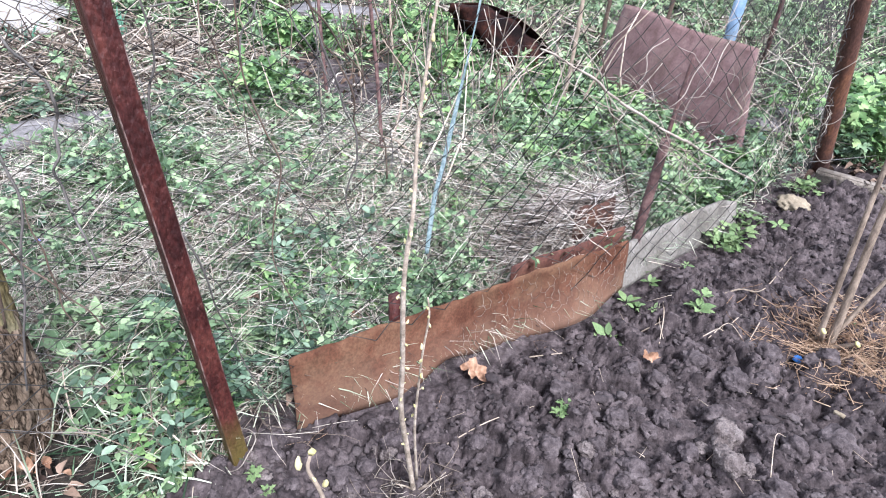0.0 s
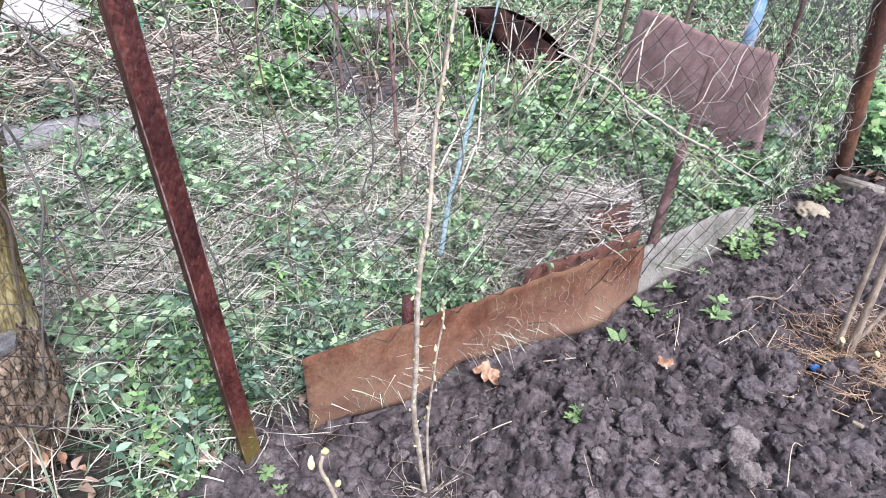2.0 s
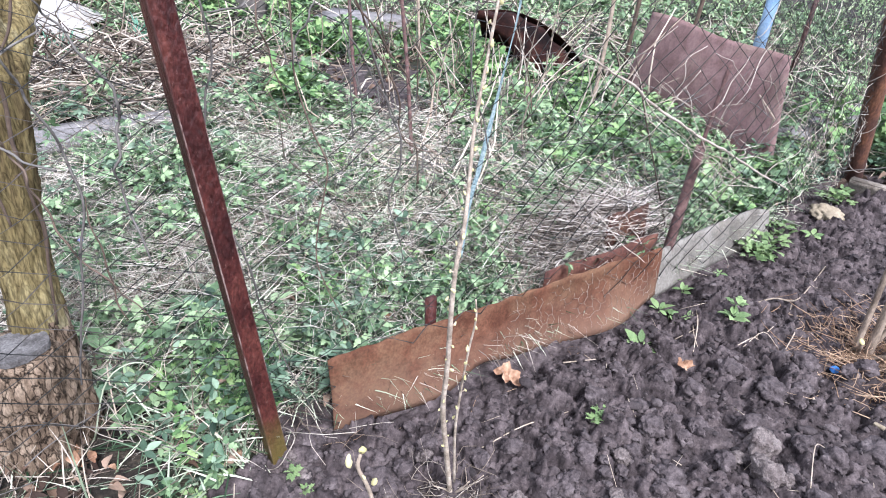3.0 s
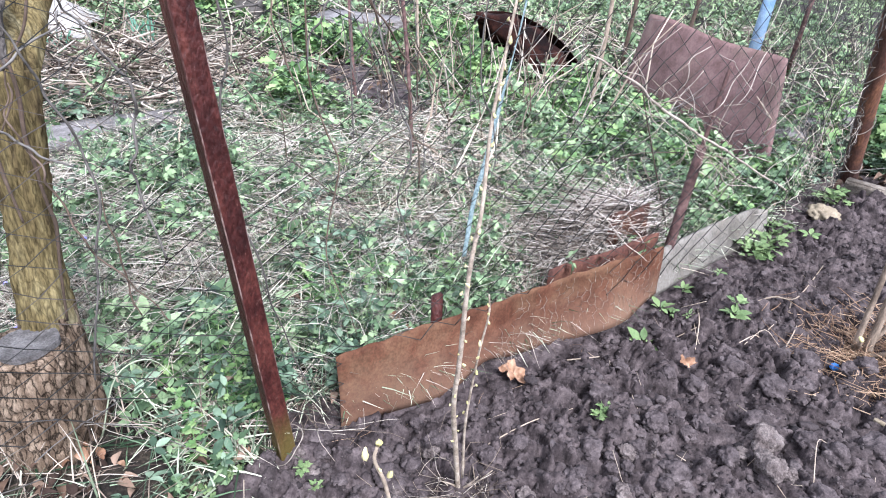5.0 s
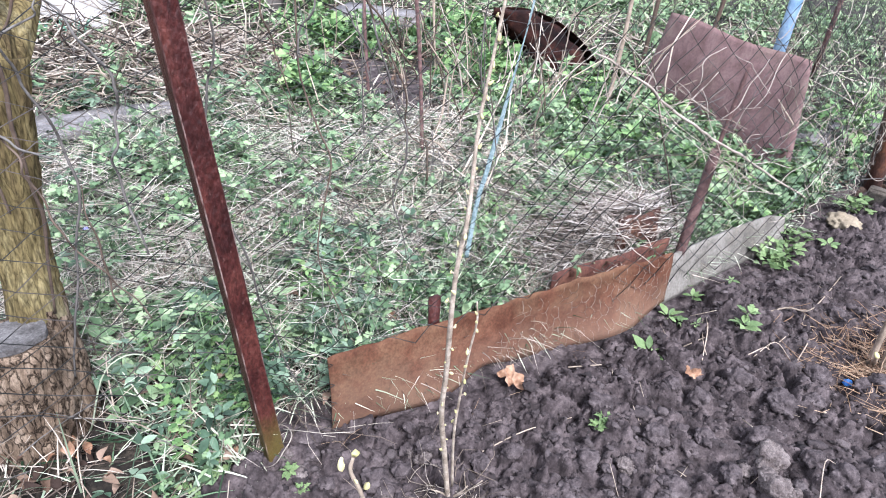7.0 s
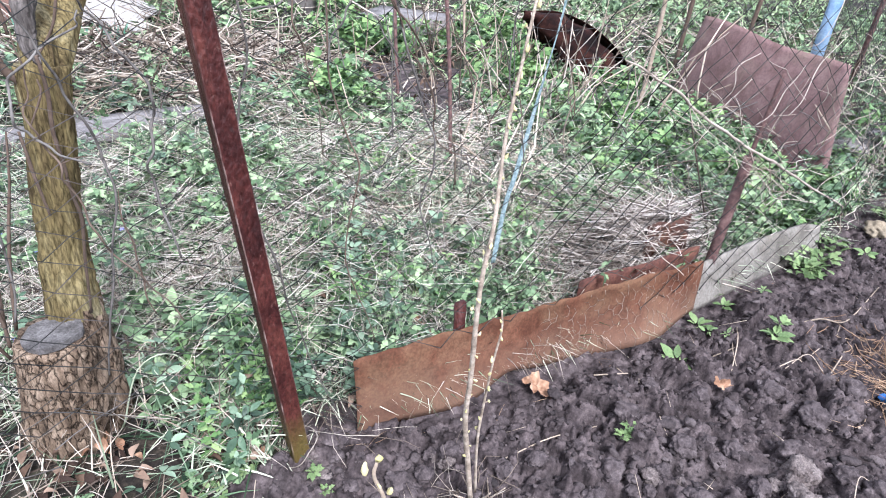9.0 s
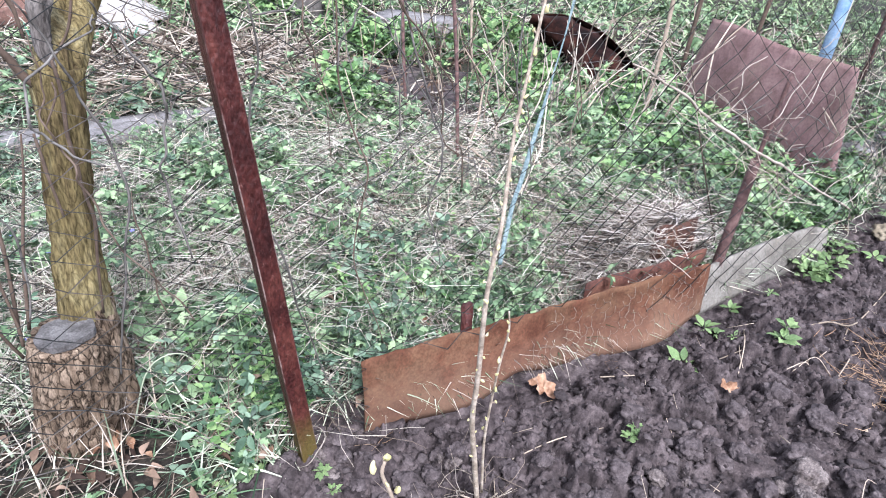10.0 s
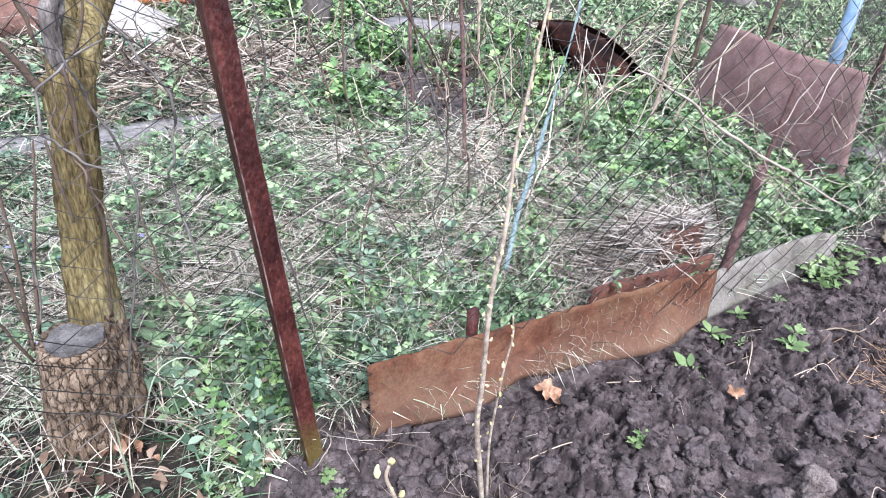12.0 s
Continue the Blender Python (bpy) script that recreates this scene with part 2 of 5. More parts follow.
LEAF_BRIGHT = material("lush_spring_leaf", [(0.02, 0.05, 0.016), (0.1, 0.185, 0.062), (0.265, 0.365, 0.15)], 7, 0.5, bump=0.3, bump_scale=120, island=0.65, translucent=0.1, spec=0.22)
STEM_PALE = material("bleached_stem", [(0.17, 0.135, 0.105), (0.3, 0.255, 0.21), (0.46, 0.41, 0.35)], 18, 0.85, bump=0.2, obj=0.7)
SHRUB_BARK = material("tan_shrub_bark", [(0.1, 0.075, 0.055), (0.175, 0.135, 0.1), (0.26, 0.205, 0.155)], 22, 0.85, bump=0.5, stretch=(1, 1, 0.4), fine=0.2)
SAPLING_BARK = material("pale_sapling_bark", [(0.17, 0.135, 0.1), (0.29, 0.24, 0.185), (0.42, 0.36, 0.29)], 40, 0.8, bump=0.4, fine=0.2)
RUST_MAROON = material("maroon_rust", [(0.04, 0.016, 0.012), (0.085, 0.034, 0.024), (0.14, 0.065, 0.042)], 9, 0.8, 0.05, bump=0.35, bump_scale=120, fine=0.25)
THREAD = material("bleached_thread", [(0.11, 0.096, 0.078), (0.34, 0.305, 0.258), (0.63, 0.58, 0.505)], 4, 0.85, bump=0.0, island=0.9, spec=0.15)
HEAP_STRAW = material("grey_bleached_stalk", [(0.07, 0.055, 0.044), (0.3, 0.258, 0.22), (0.6, 0.55, 0.49)], 4, 0.85, bump=0.0, island=0.9)

# ---- mesh helpers ----
R = np.random.RandomState(7)


def build(name, verts, faces, mat, parent=None, smooth=True, label="", mats=None, index=None):
    """One mesh object from vertices and one or more arrays of faces with equal corners."""
    verts = np.asarray(verts, dtype=np.float32).reshape(-1, 3)
    groups = [np.asarray(f, dtype=np.int32) for f in faces if len(f)]
    me = bpy.data.meshes.new(name)
    me.vertices.add(len(verts))
    me.vertices.foreach_set("co", verts.ravel())
    me.loops.add(sum(g.size for g in groups))
    me.loops.foreach_set("vertex_index", np.concatenate([g.ravel() for g in groups]))
    counts = np.concatenate([np.full(len(g), g.shape[1]) for g in groups])
    me.polygons.add(len(counts))
    me.polygons.foreach_set("loop_start", np.concatenate([[0], np.cumsum(counts)[:-1]]).astype(np.int32))
    me.polygons.foreach_set("use_smooth", np.full(len(counts), smooth))
    for k in mats or [mat]:
        me.materials.append(k)
    if index is not None:
        me.polygons.foreach_set("material_index", index.astype(np.int32))
    me.update(calc_edges=True)
    me.validate()
    ob = new(name, me)
    if parent:
        ob.parent = parent
    if label:
        ob["label"] = label
    return ob


def thing(name, label, category, group="", kind="", at=(0, 0, 0)):
    ob = new(name)
    ob.location = at
    return tagged(ob, label, category, group, kind)


def smooth_path(pts, n):
    """Catmull-Rom points through pts, n to each stretch."""
    p = np.array(pts, dtype=float)
    p = np.vstack([2 * p[0] - p[1], p, 2 * p[-1] - p[-2]])
    out = []
    for k in range(1, len(p) - 2):
        for u in np.arange(n) / n:
            a, b, c, d = p[k - 1], p[k], p[k + 1], p[k + 2]
            out.append(0.5 * (2 * b + (c - a) * u + (2 * a - 5 * b + 4 * c - d) * u * u + (3 * b - a - 3 * c + d) * u ** 3))
    out.append(p[-2])
    return np.array(out)


def tube(pts, radii, sides=6, wobble=0.0, rng=R):
    """Vertices, quads and caps of a round rod along pts."""
    p = np.asarray(pts, dtype=float)
    n = len(p)
    r = np.interp(np.linspace(0, 1, n), np.linspace(0, 1, len(np.atleast_1d(radii))), np.atleast_1d(radii))
    d = np.gradient(p, axis=0)
    d /= np.linalg.norm(d, axis=1)[:, None] + 1e-9
    ref = np.array([0.31, 0.17, 0.93]) if abs(d[0][2]) < 0.8 else np.array([0.97, 0.2, 0.1])
    u = np.cross(d, ref)
    u /= np.linalg.norm(u, axis=1)[:, None]
    v = np.cross(d, u)
    a = np.arange(sides) * 2 * np.pi / sides
    ring = u[:, None] * np.cos(a)[None, :, None] + v[:, None] * np.sin(a)[None, :, None]
    rr = r[:, None] * (1 + wobble * (rng.rand(n, sides) - 0.5))
    V = (p[:, None] + ring * rr[..., None]).reshape(-1, 3)
    k = np.arange(n - 1)[:, None] * sides
    j = np.arange(sides)[None]
    j2 = (j + 1) % sides
    Q = np.stack([k + j, k + j2, k + sides + j2, k + sides + j], -1).reshape(-1, 4)
    caps = np.array([np.arange(sides)[::-1], np.arange(sides) + (n - 1) * sides])
    return V, Q, caps


def rod(name, pts, radii, mat, parent=None, sides=6, n=4, wobble=0.0, label=""):
    p = smooth_path(pts, n) if len(pts) > 2 else np.array(pts, dtype=float)
    V, Q, C = tube(p, radii, sides, wobble)
    return build(name, V, [Q, C], mat, parent, True, label)


def join(parts):
    """Joins lots of (vertices, quads, caps)."""
    V, Q, C, o = [], [], [], 0
    for v, q, c in parts:
        V.append(v), Q.append(q + o), C.append(c + o)
        o += len(v)
    return np.vstack(V), [np.vstack(Q), np.vstack(C)]


def sheet(name, P, thick, mat, parent=None, label=""):
    """A bent sheet of even thickness from a grid of places P[i][j]."""
    P = np.asarray(P, dtype=float)
    a, b = P.shape[:2]
    nrm = np.cross(np.gradient(P, axis=0), np.gradient(P, axis=1))
    nrm /= np.linalg.norm(nrm, axis=2)[..., None] + 1e-9
    V = np.concatenate([(P + nrm * thick / 2).reshape(-1, 3), (P - nrm * thick / 2).reshape(-1, 3)])
    idx = np.arange(a * b).reshape(a, b)
    q = np.stack([idx[:-1, :-1], idx[1:, :-1], idx[1:, 1:], idx[:-1, 1:]], -1).reshape(-1, 4)
    rim = np.concatenate([idx[:, 0], idx[-1, 1:], idx[-2::-1, -1], idx[0, -2:0:-1]])
    nx = np.roll(rim, -1)
    side = np.stack([rim, rim + a * b, nx + a * b, nx], -1)
    return build(name, V, [q, q[:, ::-1] + a * b, side], mat, parent, True, label)


def block(bm_size, bevel=0.01, seed=0, rough=0.0, cuts=0):
    """A bevelled, slightly uneven block as vertices and faces, standing on z = 0."""
    bm = bmesh.new()
    bmesh.ops.create_cube(bm, size=1)
    for v in bm.verts:
        v.co = Vector(((v.co.x) * bm_size[0], v.co.y * bm_size[1], (v.co.z + 0.5) * bm_size[2]))
    bmesh.ops.bevel(bm, geom=bm.edges[:], offset=bevel, segments=2, affect="EDGES")
    if cuts:
        bmesh.ops.subdivide_edges(bm, edges=bm.edges[:], cuts=cuts, use_grid_fill=True)
    for v in bm.verts:
        v.co += noise.noise_vector(v.co * 9 + Vector((seed, seed * 2, 0))) * rough
    return bm


def part(name, bm, mat, parent=None, label="", smooth=True):
    me = bpy.data.meshes.new(name)
    bm.to_mesh(me)
    bm.free()
    me.materials.append(mat)
    for p in me.polygons:
        p.use_smooth = smooth
    ob = new(name, me)
    ob.parent = parent
    if label:
        ob["label"] = label
    return ob


def lattice(ix, iy, seed):
    h = (ix * 374761393 + iy * 668265263 + seed * 974634777) & 0xFFFFFFFF
    h = ((h ^ (h >> 13)) * 1274126177) & 0xFFFFFFFF
    return ((h ^ (h >> 16)) & 0xFFFF) / 65535.0


def vnoise(x, y, seed=0):
    ix, iy = np.floor(x).astype(np.int64), np.floor(y).astype(np.int64)
    fx, fy = x - ix, y - iy
    fx, fy = fx * fx * (3 - 2 * fx), fy * fy * (3 - 2 * fy)
    a, b = lattice(ix, iy, seed), lattice(ix + 1, iy, seed)
    c, d = lattice(ix, iy + 1, seed), lattice(ix + 1, iy + 1, seed)
    return (a + (b - a) * fx) * (1 - fy) + (c + (d - c) * fx) * fy


def fbm(x, y, seed=0, octaves=4):
    t, amp, s = 0, 0.5, 0
    for o in range(octaves):
        t, s = t + amp * vnoise(x * 2 ** o, y * 2 ** o, seed + o), s + amp
        amp *= 0.5
    return t / s


def crumbs(x, y, cell, seed, keep=0.8):
    """Rounded lumps on a jittered grid, 0 to 1."""
    ix, iy = np.floor(x / cell).astype(np.int64), np.floor(y / cell).astype(np.int64)
    best = np.zeros_like(x)
    for dx in (-1, 0, 1):
        for dy in (-1, 0, 1):
            jx, jy = ix + dx, iy + dy
            px, py = (jx + lattice(jx, jy, seed)) * cell, (jy + lattice(jx, jy, seed + 1)) * cell
            r = cell * (0.3 + 0.55 * lattice(jx, jy, seed + 2))
            on = lattice(jx, jy, seed + 3) < keep
            asp = 0.7 + 0.6 * lattice(jx, jy, seed + 4)
            q = 1 - (((x - px) * asp) ** 2 + ((y - py) / asp) ** 2) / r ** 2
            best = np.maximum(best, np.where(on, np.clip(q * 2.9, 0, 1) ** 0.65 * r / cell, 0))
    return best


# ---- plan ----
# the fence's foot, from the near corner of the plot past three posts to the far corner
FOOT = np.array([(-3.0, -0.92), (-0.541, 1.343), (0.02, 1.725), (0.62, 2.235), (1.27, 2.86), (2.07, 3.70)])
ALONG = np.concatenate([[0], np.cumsum(np.linalg.norm(np.diff(FOOT, axis=0), axis=1))])


def on_fence(s):
    return np.array([np.interp(s, ALONG, FOOT[:, 0]), np.interp(s, ALONG, FOOT[:, 1])])


def behind(x, y):
    """How far a place lies behind the fence (negative on the dug bed)."""
    return (y - np.interp(x, np.append(FOOT[:, 0], 4.5), np.append(FOOT[:, 1], 1.7))) * 0.73


def height(x, y):
    x, y = np.asarray(x, dtype=float), np.asarray(y, dtype=float)
    b = behind(x, y)
    bed = np.clip(1.3 - b / 0.08, 0, 1)
    warp = 0.05 * (fbm(x * 19, y * 19, 5, 3) - 0.5)
    lumps = 0.042 * crumbs(x + warp, y - warp, 0.15, 11, 0.5) + 0.036 * crumbs(x - warp, y + warp, 0.068, 21, 0.75) + 0.03 * crumbs(x + warp, y, 0.036, 31, 0.8) + 0.017 * crumbs(x, y + warp, 0.019, 36, 0.8)
    off = np.maximum(np.maximum(-1.0 - x, x - 2.3), np.maximum(0.95 - y, y - 3.5))
    lumps = lumps * np.clip(np.where(x < -0.3, 0.7, 0.3) - b / 0.2, 0.3, 1) * np.clip(1 - off / 0.25, 0, 1)
    soil = 0.07 * (fbm(x * 2.2, y * 2.2, 3, 3) - 0.5) * np.clip(0.2 - b / 0.2, 0.2, 1) + lumps * (0.55 + 0.9 * fbm(x * 2.7, y * 2.7, 41, 2)) + (0.016 * (fbm(x * 45, y * 45, 9, 3) - 0.5) + 0.006 * (fbm(x * 105, y * 105, 19, 2) - 0.5)) * np.clip(1 - off / 0.25, 0, 1) - 0.045 + 0.03 * np.clip(off / 0.25, 0, 1)
    wild = 0.07 * (fbm(x * 1.3, y * 1.3, 13, 4) - 0.5) + 0.03 * (fbm(x * 9, y * 9, 17, 3) - 0.5) + 0.02
    soil = soil + 0.055 * np.exp(-((x + 0.5) ** 2 + (y - 1.31) ** 2) / 0.13 ** 2)
    wild = wild - 0.03 * (fbm(x * 9, y * 9, 17, 3) - 0.5) * np.clip((y - 4.5) / 2, 0, 1)
    near = np.clip((22 - np.hypot(x, y)) / 12, 0, 1)
    return (soil * bed + wild * (1 - bed)) * near


def spread(lo, hi, step, far):
    """Even steps from lo to hi, then ever wider ones out to far on both sides."""
    mid = list(np.arange(lo, hi, step))
    out, d = [], step
    x = hi
    while x < far:
        out.append(x)
        d *= 1.22
        x += d
    back, d, x = [], step, lo - step
    while x > -far:
        back.append(x)
        d *= 1.22
        x -= d
    return np.array([-far] + back[::-1] + mid + out + [far])


# ---- ground: one sheet to the horizon, the dug bed and the weedy plot behind the fence ----
gx, gy = spread(-1.0, 2.2, 0.0052, 600), spread(0.95, 3.4, 0.0052, 600)
GX, GY = np.meshgrid(gx, gy, indexing="ij")
GZ = height(GX, GY)
gid = np.arange(GX.size).reshape(GX.shape)
gq = np.stack([gid[:-1, :-1], gid[1:, :-1], gid[1:, 1:], gid[:-1, 1:]], -1).reshape(-1, 4)
cx, cy = (GX[:-1, :-1] + GX[1:, 1:]) / 2, (GY[:-1, :-1] + GY[1:, 1:]) / 2
# left of the near post the shade-toned ground reaches right up to the fence
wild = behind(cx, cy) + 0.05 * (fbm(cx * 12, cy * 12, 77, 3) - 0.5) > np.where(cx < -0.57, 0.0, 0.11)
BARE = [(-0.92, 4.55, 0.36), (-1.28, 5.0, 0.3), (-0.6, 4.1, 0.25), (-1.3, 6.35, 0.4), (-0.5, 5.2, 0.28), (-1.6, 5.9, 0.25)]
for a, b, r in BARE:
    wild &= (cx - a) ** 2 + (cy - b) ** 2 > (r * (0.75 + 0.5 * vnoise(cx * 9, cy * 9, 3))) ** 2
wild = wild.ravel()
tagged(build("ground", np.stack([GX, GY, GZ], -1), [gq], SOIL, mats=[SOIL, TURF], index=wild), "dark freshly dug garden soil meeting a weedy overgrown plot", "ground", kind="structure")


def g(x, y, up=0.0):
    return (x, y, float(height(np.array([x]), np.array([y]))[0]) + up)

# ---- the fence: chain link on leaning iron posts ----
TOP = 1.32
fence = thing("chain_link_fence", "old sagging chain-link fence on leaning rusty iron posts", "fence", at=(-0.54, 1.34, 0))


def inside(ob, parent):
    """Puts a part that was made in the world's measures under its thing without moving it."""
    ob.parent = parent
    ob.matrix_parent_inverse = Matrix.Translation(-Vector(parent.location))
    return ob


def fence_place(s, z, off=0.0):
    """A place on the slack mesh, at s along it and z above the ground, off metres towards the bed."""
    p, o, q = on_fence(s), on_fence(min(s, ALONG[-1] - 0.05) - 0.01), on_fence(min(s, ALONG[-1] - 0.05) + 0.01)
    d = (q - o) / np.linalg.norm(q - o)
    k = off + 0.018 * math.sin(s * 2.3 + z * 3.1) + 0.012 * math.sin(s * 7 + 1 - z * 5) - 0.012
    lean = -0.065 * z if s < ALONG[1] + 0.3 else -0.065 * z * max(0, 1 - (s - ALONG[1] - 0.3) / 1.0)
    return np.array([p[0] + d[1] * k + d[0] * lean, p[1] - d[0] * k + d[1] * lean, z])


wire_rng = np.random.RandomState(3)
# the mesh is stretched wider and taller towards the corner: columns of knots, shared by neighbouring wires
knots = [ALONG[1] - 1.35]
while knots[-1] < ALONG[-1] - 0.07:
    knots.append(knots[-1] + np.interp(knots[-1] - ALONG[1], (0.3, 0.7, 1.2), (0.057, 0.06, 0.068)))
rise_of = [np.interp(q - ALONG[1], (0.3, 0.7, 1.2), (0.031, 0.035, 0.0465)) for q in knots]
jig = wire_rng.normal(0, 0.003, (len(knots), 60, 2))
for k in range(len(knots) - 1):
    pts = []
    lift = 0.23 if ALONG[1] + 0.17 < knots[k] < ALONG[1] + 1.2 else 0.34 if knots[k] < ALONG[1] - 0.05 else 0.0
    for j in range(60):
        i = k + (j + k) % 2
        z = 0.012 + j * rise_of[i]
        if z < lift:
            continue
        if z > TOP:
            break
        over = 0.0022 if j % 2 else -0.0022
        pts.append(fence_place(knots[i] + jig[i, j, 0] + 0.006 * math.sin(j * 0.31 + i * 0.17), z + jig[i, j, 1], over))
    V, Q, C = tube(pts, 0.0017 if knots[k] < ALONG[1] + 0.8 else 0.00165, 4)
    inside(build("wire", V, [Q, C], WIRE, None, True), fence)
for zz in (TOP - 0.02,):
    run = [fence_place(q, zz + 0.012 * math.sin(q * 4), -0.006) for q in np.arange(ALONG[1] - 1.35, ALONG[-1], 0.08)]
    inside(rod("tension_wire", run, 0.0013, WIRE, None, 4, 2), fence)


def iron_post(foot, head, width, depth, turn, mat, label):
    """A hollow square post that leans from foot to head."""
    bm = bmesh.new()
    bmesh.ops.create_cube(bm, size=1)
    f, h = Vector(foot), Vector(head)
    length = (h - f).length
    for v in bm.verts:
        v.co = Vector((v.co.x * width, v.co.y * depth, (v.co.z + 0.5) * length))
    bmesh.ops.subdivide_edges(bm, edges=[e for e in bm.edges if abs(e.verts[0].co.z - e.verts[1].co.z) > 0.1], cuts=14)
    bmesh.ops.bevel(bm, geom=[e for e in bm.edges if abs(e.verts[0].co.z - e.verts[1].co.z) > 0.02], offset=0.0024, segments=1, affect="EDGES")
    for f_ in bm.faces:
        f_.material_index = int(min(abs(f_.normal.x), abs(f_.normal.y)) > 0.25)
    q = Vector((0, 0, 1)).rotation_difference(h - f).to_matrix().to_4x4() @ pose(0, 0, 0, 0, 0, turn)
    for v in bm.verts:
        v.co = f + (q @ v.co) + noise.noise_vector(v.co * 6) * 0.0008
    post = part("post", bm, mat, None, label, False)
    post.data.materials.append(RUST_EDGE)
    return inside(post, fence)


post_a = iron_post((-0.513, 1.322, -0.1), (-0.634, 1.232, 1.5), 0.045, 0.045, 45, RUST_DARK, "dark red-brown square iron post, flaking and mossy at its foot")
# tie wire round the foot of the near post
ring = [(-0.525 + 0.045 * math.cos(a) * (1 + 0.15 * math.sin(3 * a)), 1.318 + 0.045 * math.sin(a), 0.045 + 0.035 * math.sin(a + 0.6)) for a in np.linspace(0, 4 * math.pi, 26)]
inside(rod("tie_wire", ring, 0.0012, WIRE_LIGHT, None, 5, 3), post_a)
post_b = inside(rod("post", [(0.70, 2.40, -0.05), (0.715, 2.425, 0.18), (0.765, 2.515, 0.545)], 0.019, RUST_THIN, None, 6, 5, 0.05, "thin rusty iron post leaning backwards"), fence)
inside(rod("upper_rod", [(0.76, 2.505, 0.52), (0.775, 2.52, 0.66), (0.80, 2.55, 0.84)], 0.008, RUST_THIN, None, 6, 5, 0.1), post_b)
pa, pb = np.array((2.09, 3.72, -0.1)), np.array((1.76, 3.44, 1.25))
V, Q, C = tube([pa + (pb - pa) * u for u in np.linspace(0, 1, 30)], 0.045, 20, 0.01)
post_c = inside(build("post", V, [Q, C], RUST_PIPE, None, True, "thick rusty brown pipe post with wires wound round it"), fence)
for zz, ph in ((0.12, 0), (0.35, 1), (0.62, 2)):
    c = pa + (pb - pa) * ((zz + 0.1) / 1.35)
    loop = [(c[0] + 0.05 * math.cos(a), c[1] + 0.05 * math.sin(a), zz + 0.05 * math.sin(a + ph)) for a in np.linspace(0, 2 * math.pi, 16)]
    inside(rod("tie_wire", loop, 0.002, WIRE_LIGHT, None, 5, 2), post_c)

# the return fence that runs back from the corner post
back = thing("back_fence", "dark chain-link fence running back from the corner", "fence", at=(2.05, 3.75, 0))
BF = np.array([(2.03, 3.78), (2.15, 4.6), (2.55, 6.0), (3.1, 8.4)])
BL = np.concatenate([[0], np.cumsum(np.linalg.norm(np.diff(BF, axis=0), axis=1))])
s, k = 0.0, 0
while s < BL[-1]:
    pts = []
    for j in range(34):
        q = s + 0.04 * ((j + k) % 2) + wire_rng.normal(0, 0.004)
        x, y = np.interp(q, BL, BF[:, 0]), np.interp(q, BL, BF[:, 1])
        pts.append((x + 0.03 * math.sin(q * 3 + j * 0.2), y, 0.02 + j * 0.036))
    V, Q, C = tube(pts, 0.0014, 3)
    inside(build("wire", V, [Q, C], WIRE, None, True), back)
    s += 0.04
    k += 1
for q in (2.1, 4.4):
    x, y = np.interp(q, BL, BF[:, 0]), np.interp(q, BL, BF[:, 1])
    inside(rod("post", [(x, y, -0.05), (x + 0.02, y, 1.3)], 0.02, RUST_THIN, None, 8, 1), back)

# ---- sheets set on edge along the bed ----
def edge_place(u, v, off=0.0):
    """A place on the bent edging sheet: u along it, v up it, off metres towards the bed."""
    bx, by = -0.405 + 1.06 * u, 1.452 + 0.835 * u
    low = -0.03 + 0.055 * math.exp(-((u - 0.37) / 0.07) ** 2) + 0.012 * math.sin(u * 17) + 0.05 * max(0, u - 0.86) / 0.14
    high = 0.228 - 0.012 * u + 0.006 * math.sin(u * 9 + 1) + 0.003 * math.sin(u * 41) + 0.0025 * math.sin(u * 97)
    flare = 0.06 * (1 - v) ** 1.5 * math.exp(-((u - 0.8) / 0.13) ** 2) + 0.012 * math.sin(u * 8) * (1 - v) - 0.02 * v + 0.01 * math.sin(u * 5 + v * 3) + off
    return bx + 0.62 * flare, by - 0.78 * flare, low + (high - low) * v


P = [[edge_place(u, v) for v in np.linspace(0, 1, 12)] for u in np.linspace(0, 1, 90)]
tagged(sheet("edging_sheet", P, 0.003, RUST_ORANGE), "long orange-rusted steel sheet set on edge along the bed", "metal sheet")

P = np.zeros((40, 10, 3))
for i, u in enumerate(np.linspace(0, 1, 40)):
    bx, by = 0.65 + 0.67 * u, 2.30 + 0.62 * u + 0.02 * math.sin(u * 3)
    top = 0.165 - 0.035 * max(0, u - 0.85) / 0.15 - 0.025 * u
    top -= 0.04 * max(0, 0.06 - u) / 0.06
    for j, v in enumerate(np.linspace(0, 1, 10)):
        back_lean = 0.035 * v
        P[i, j] = (bx - 0.6 * back_lean, by + 0.75 * back_lean, -0.03 + (top + 0.03) * v)
tagged(sheet("edging_slab", P, 0.014, CEMENT), "pale grey fibre-cement sheet set on edge along the bed", "cement sheet")

# rusty scraps that show under the heap of dry stalks
P = np.array([[(0.20 + 0.46 * u, 2.06 + 0.36 * u, -0.02 + (0.225 + 0.006 * math.sin(u * 9)) * v) for v in np.linspace(0, 1, 6)] for u in np.linspace(0, 1, 20)])
tagged(sheet("scrap_sheet", P, 0.003, RUST_MAROON), "dark rusty scrap of sheet under dry stalks", "metal sheet")
P = np.array([[(0.45 + 0.17 * u, 2.36 + 0.1 * u + 0.04 * v, 0.11 + (0.16 - 0.03 * u) * v + 0.05 * u + 0.008 * math.sin(u * 8)) for v in np.linspace(0, 1, 6)] for u in np.linspace(0, 1, 14)])
tagged(sheet("scrap_sheet", P, 0.003, RUST_PIPE), "brown-rusted scrap of sheet standing in dry stalks", "metal sheet")
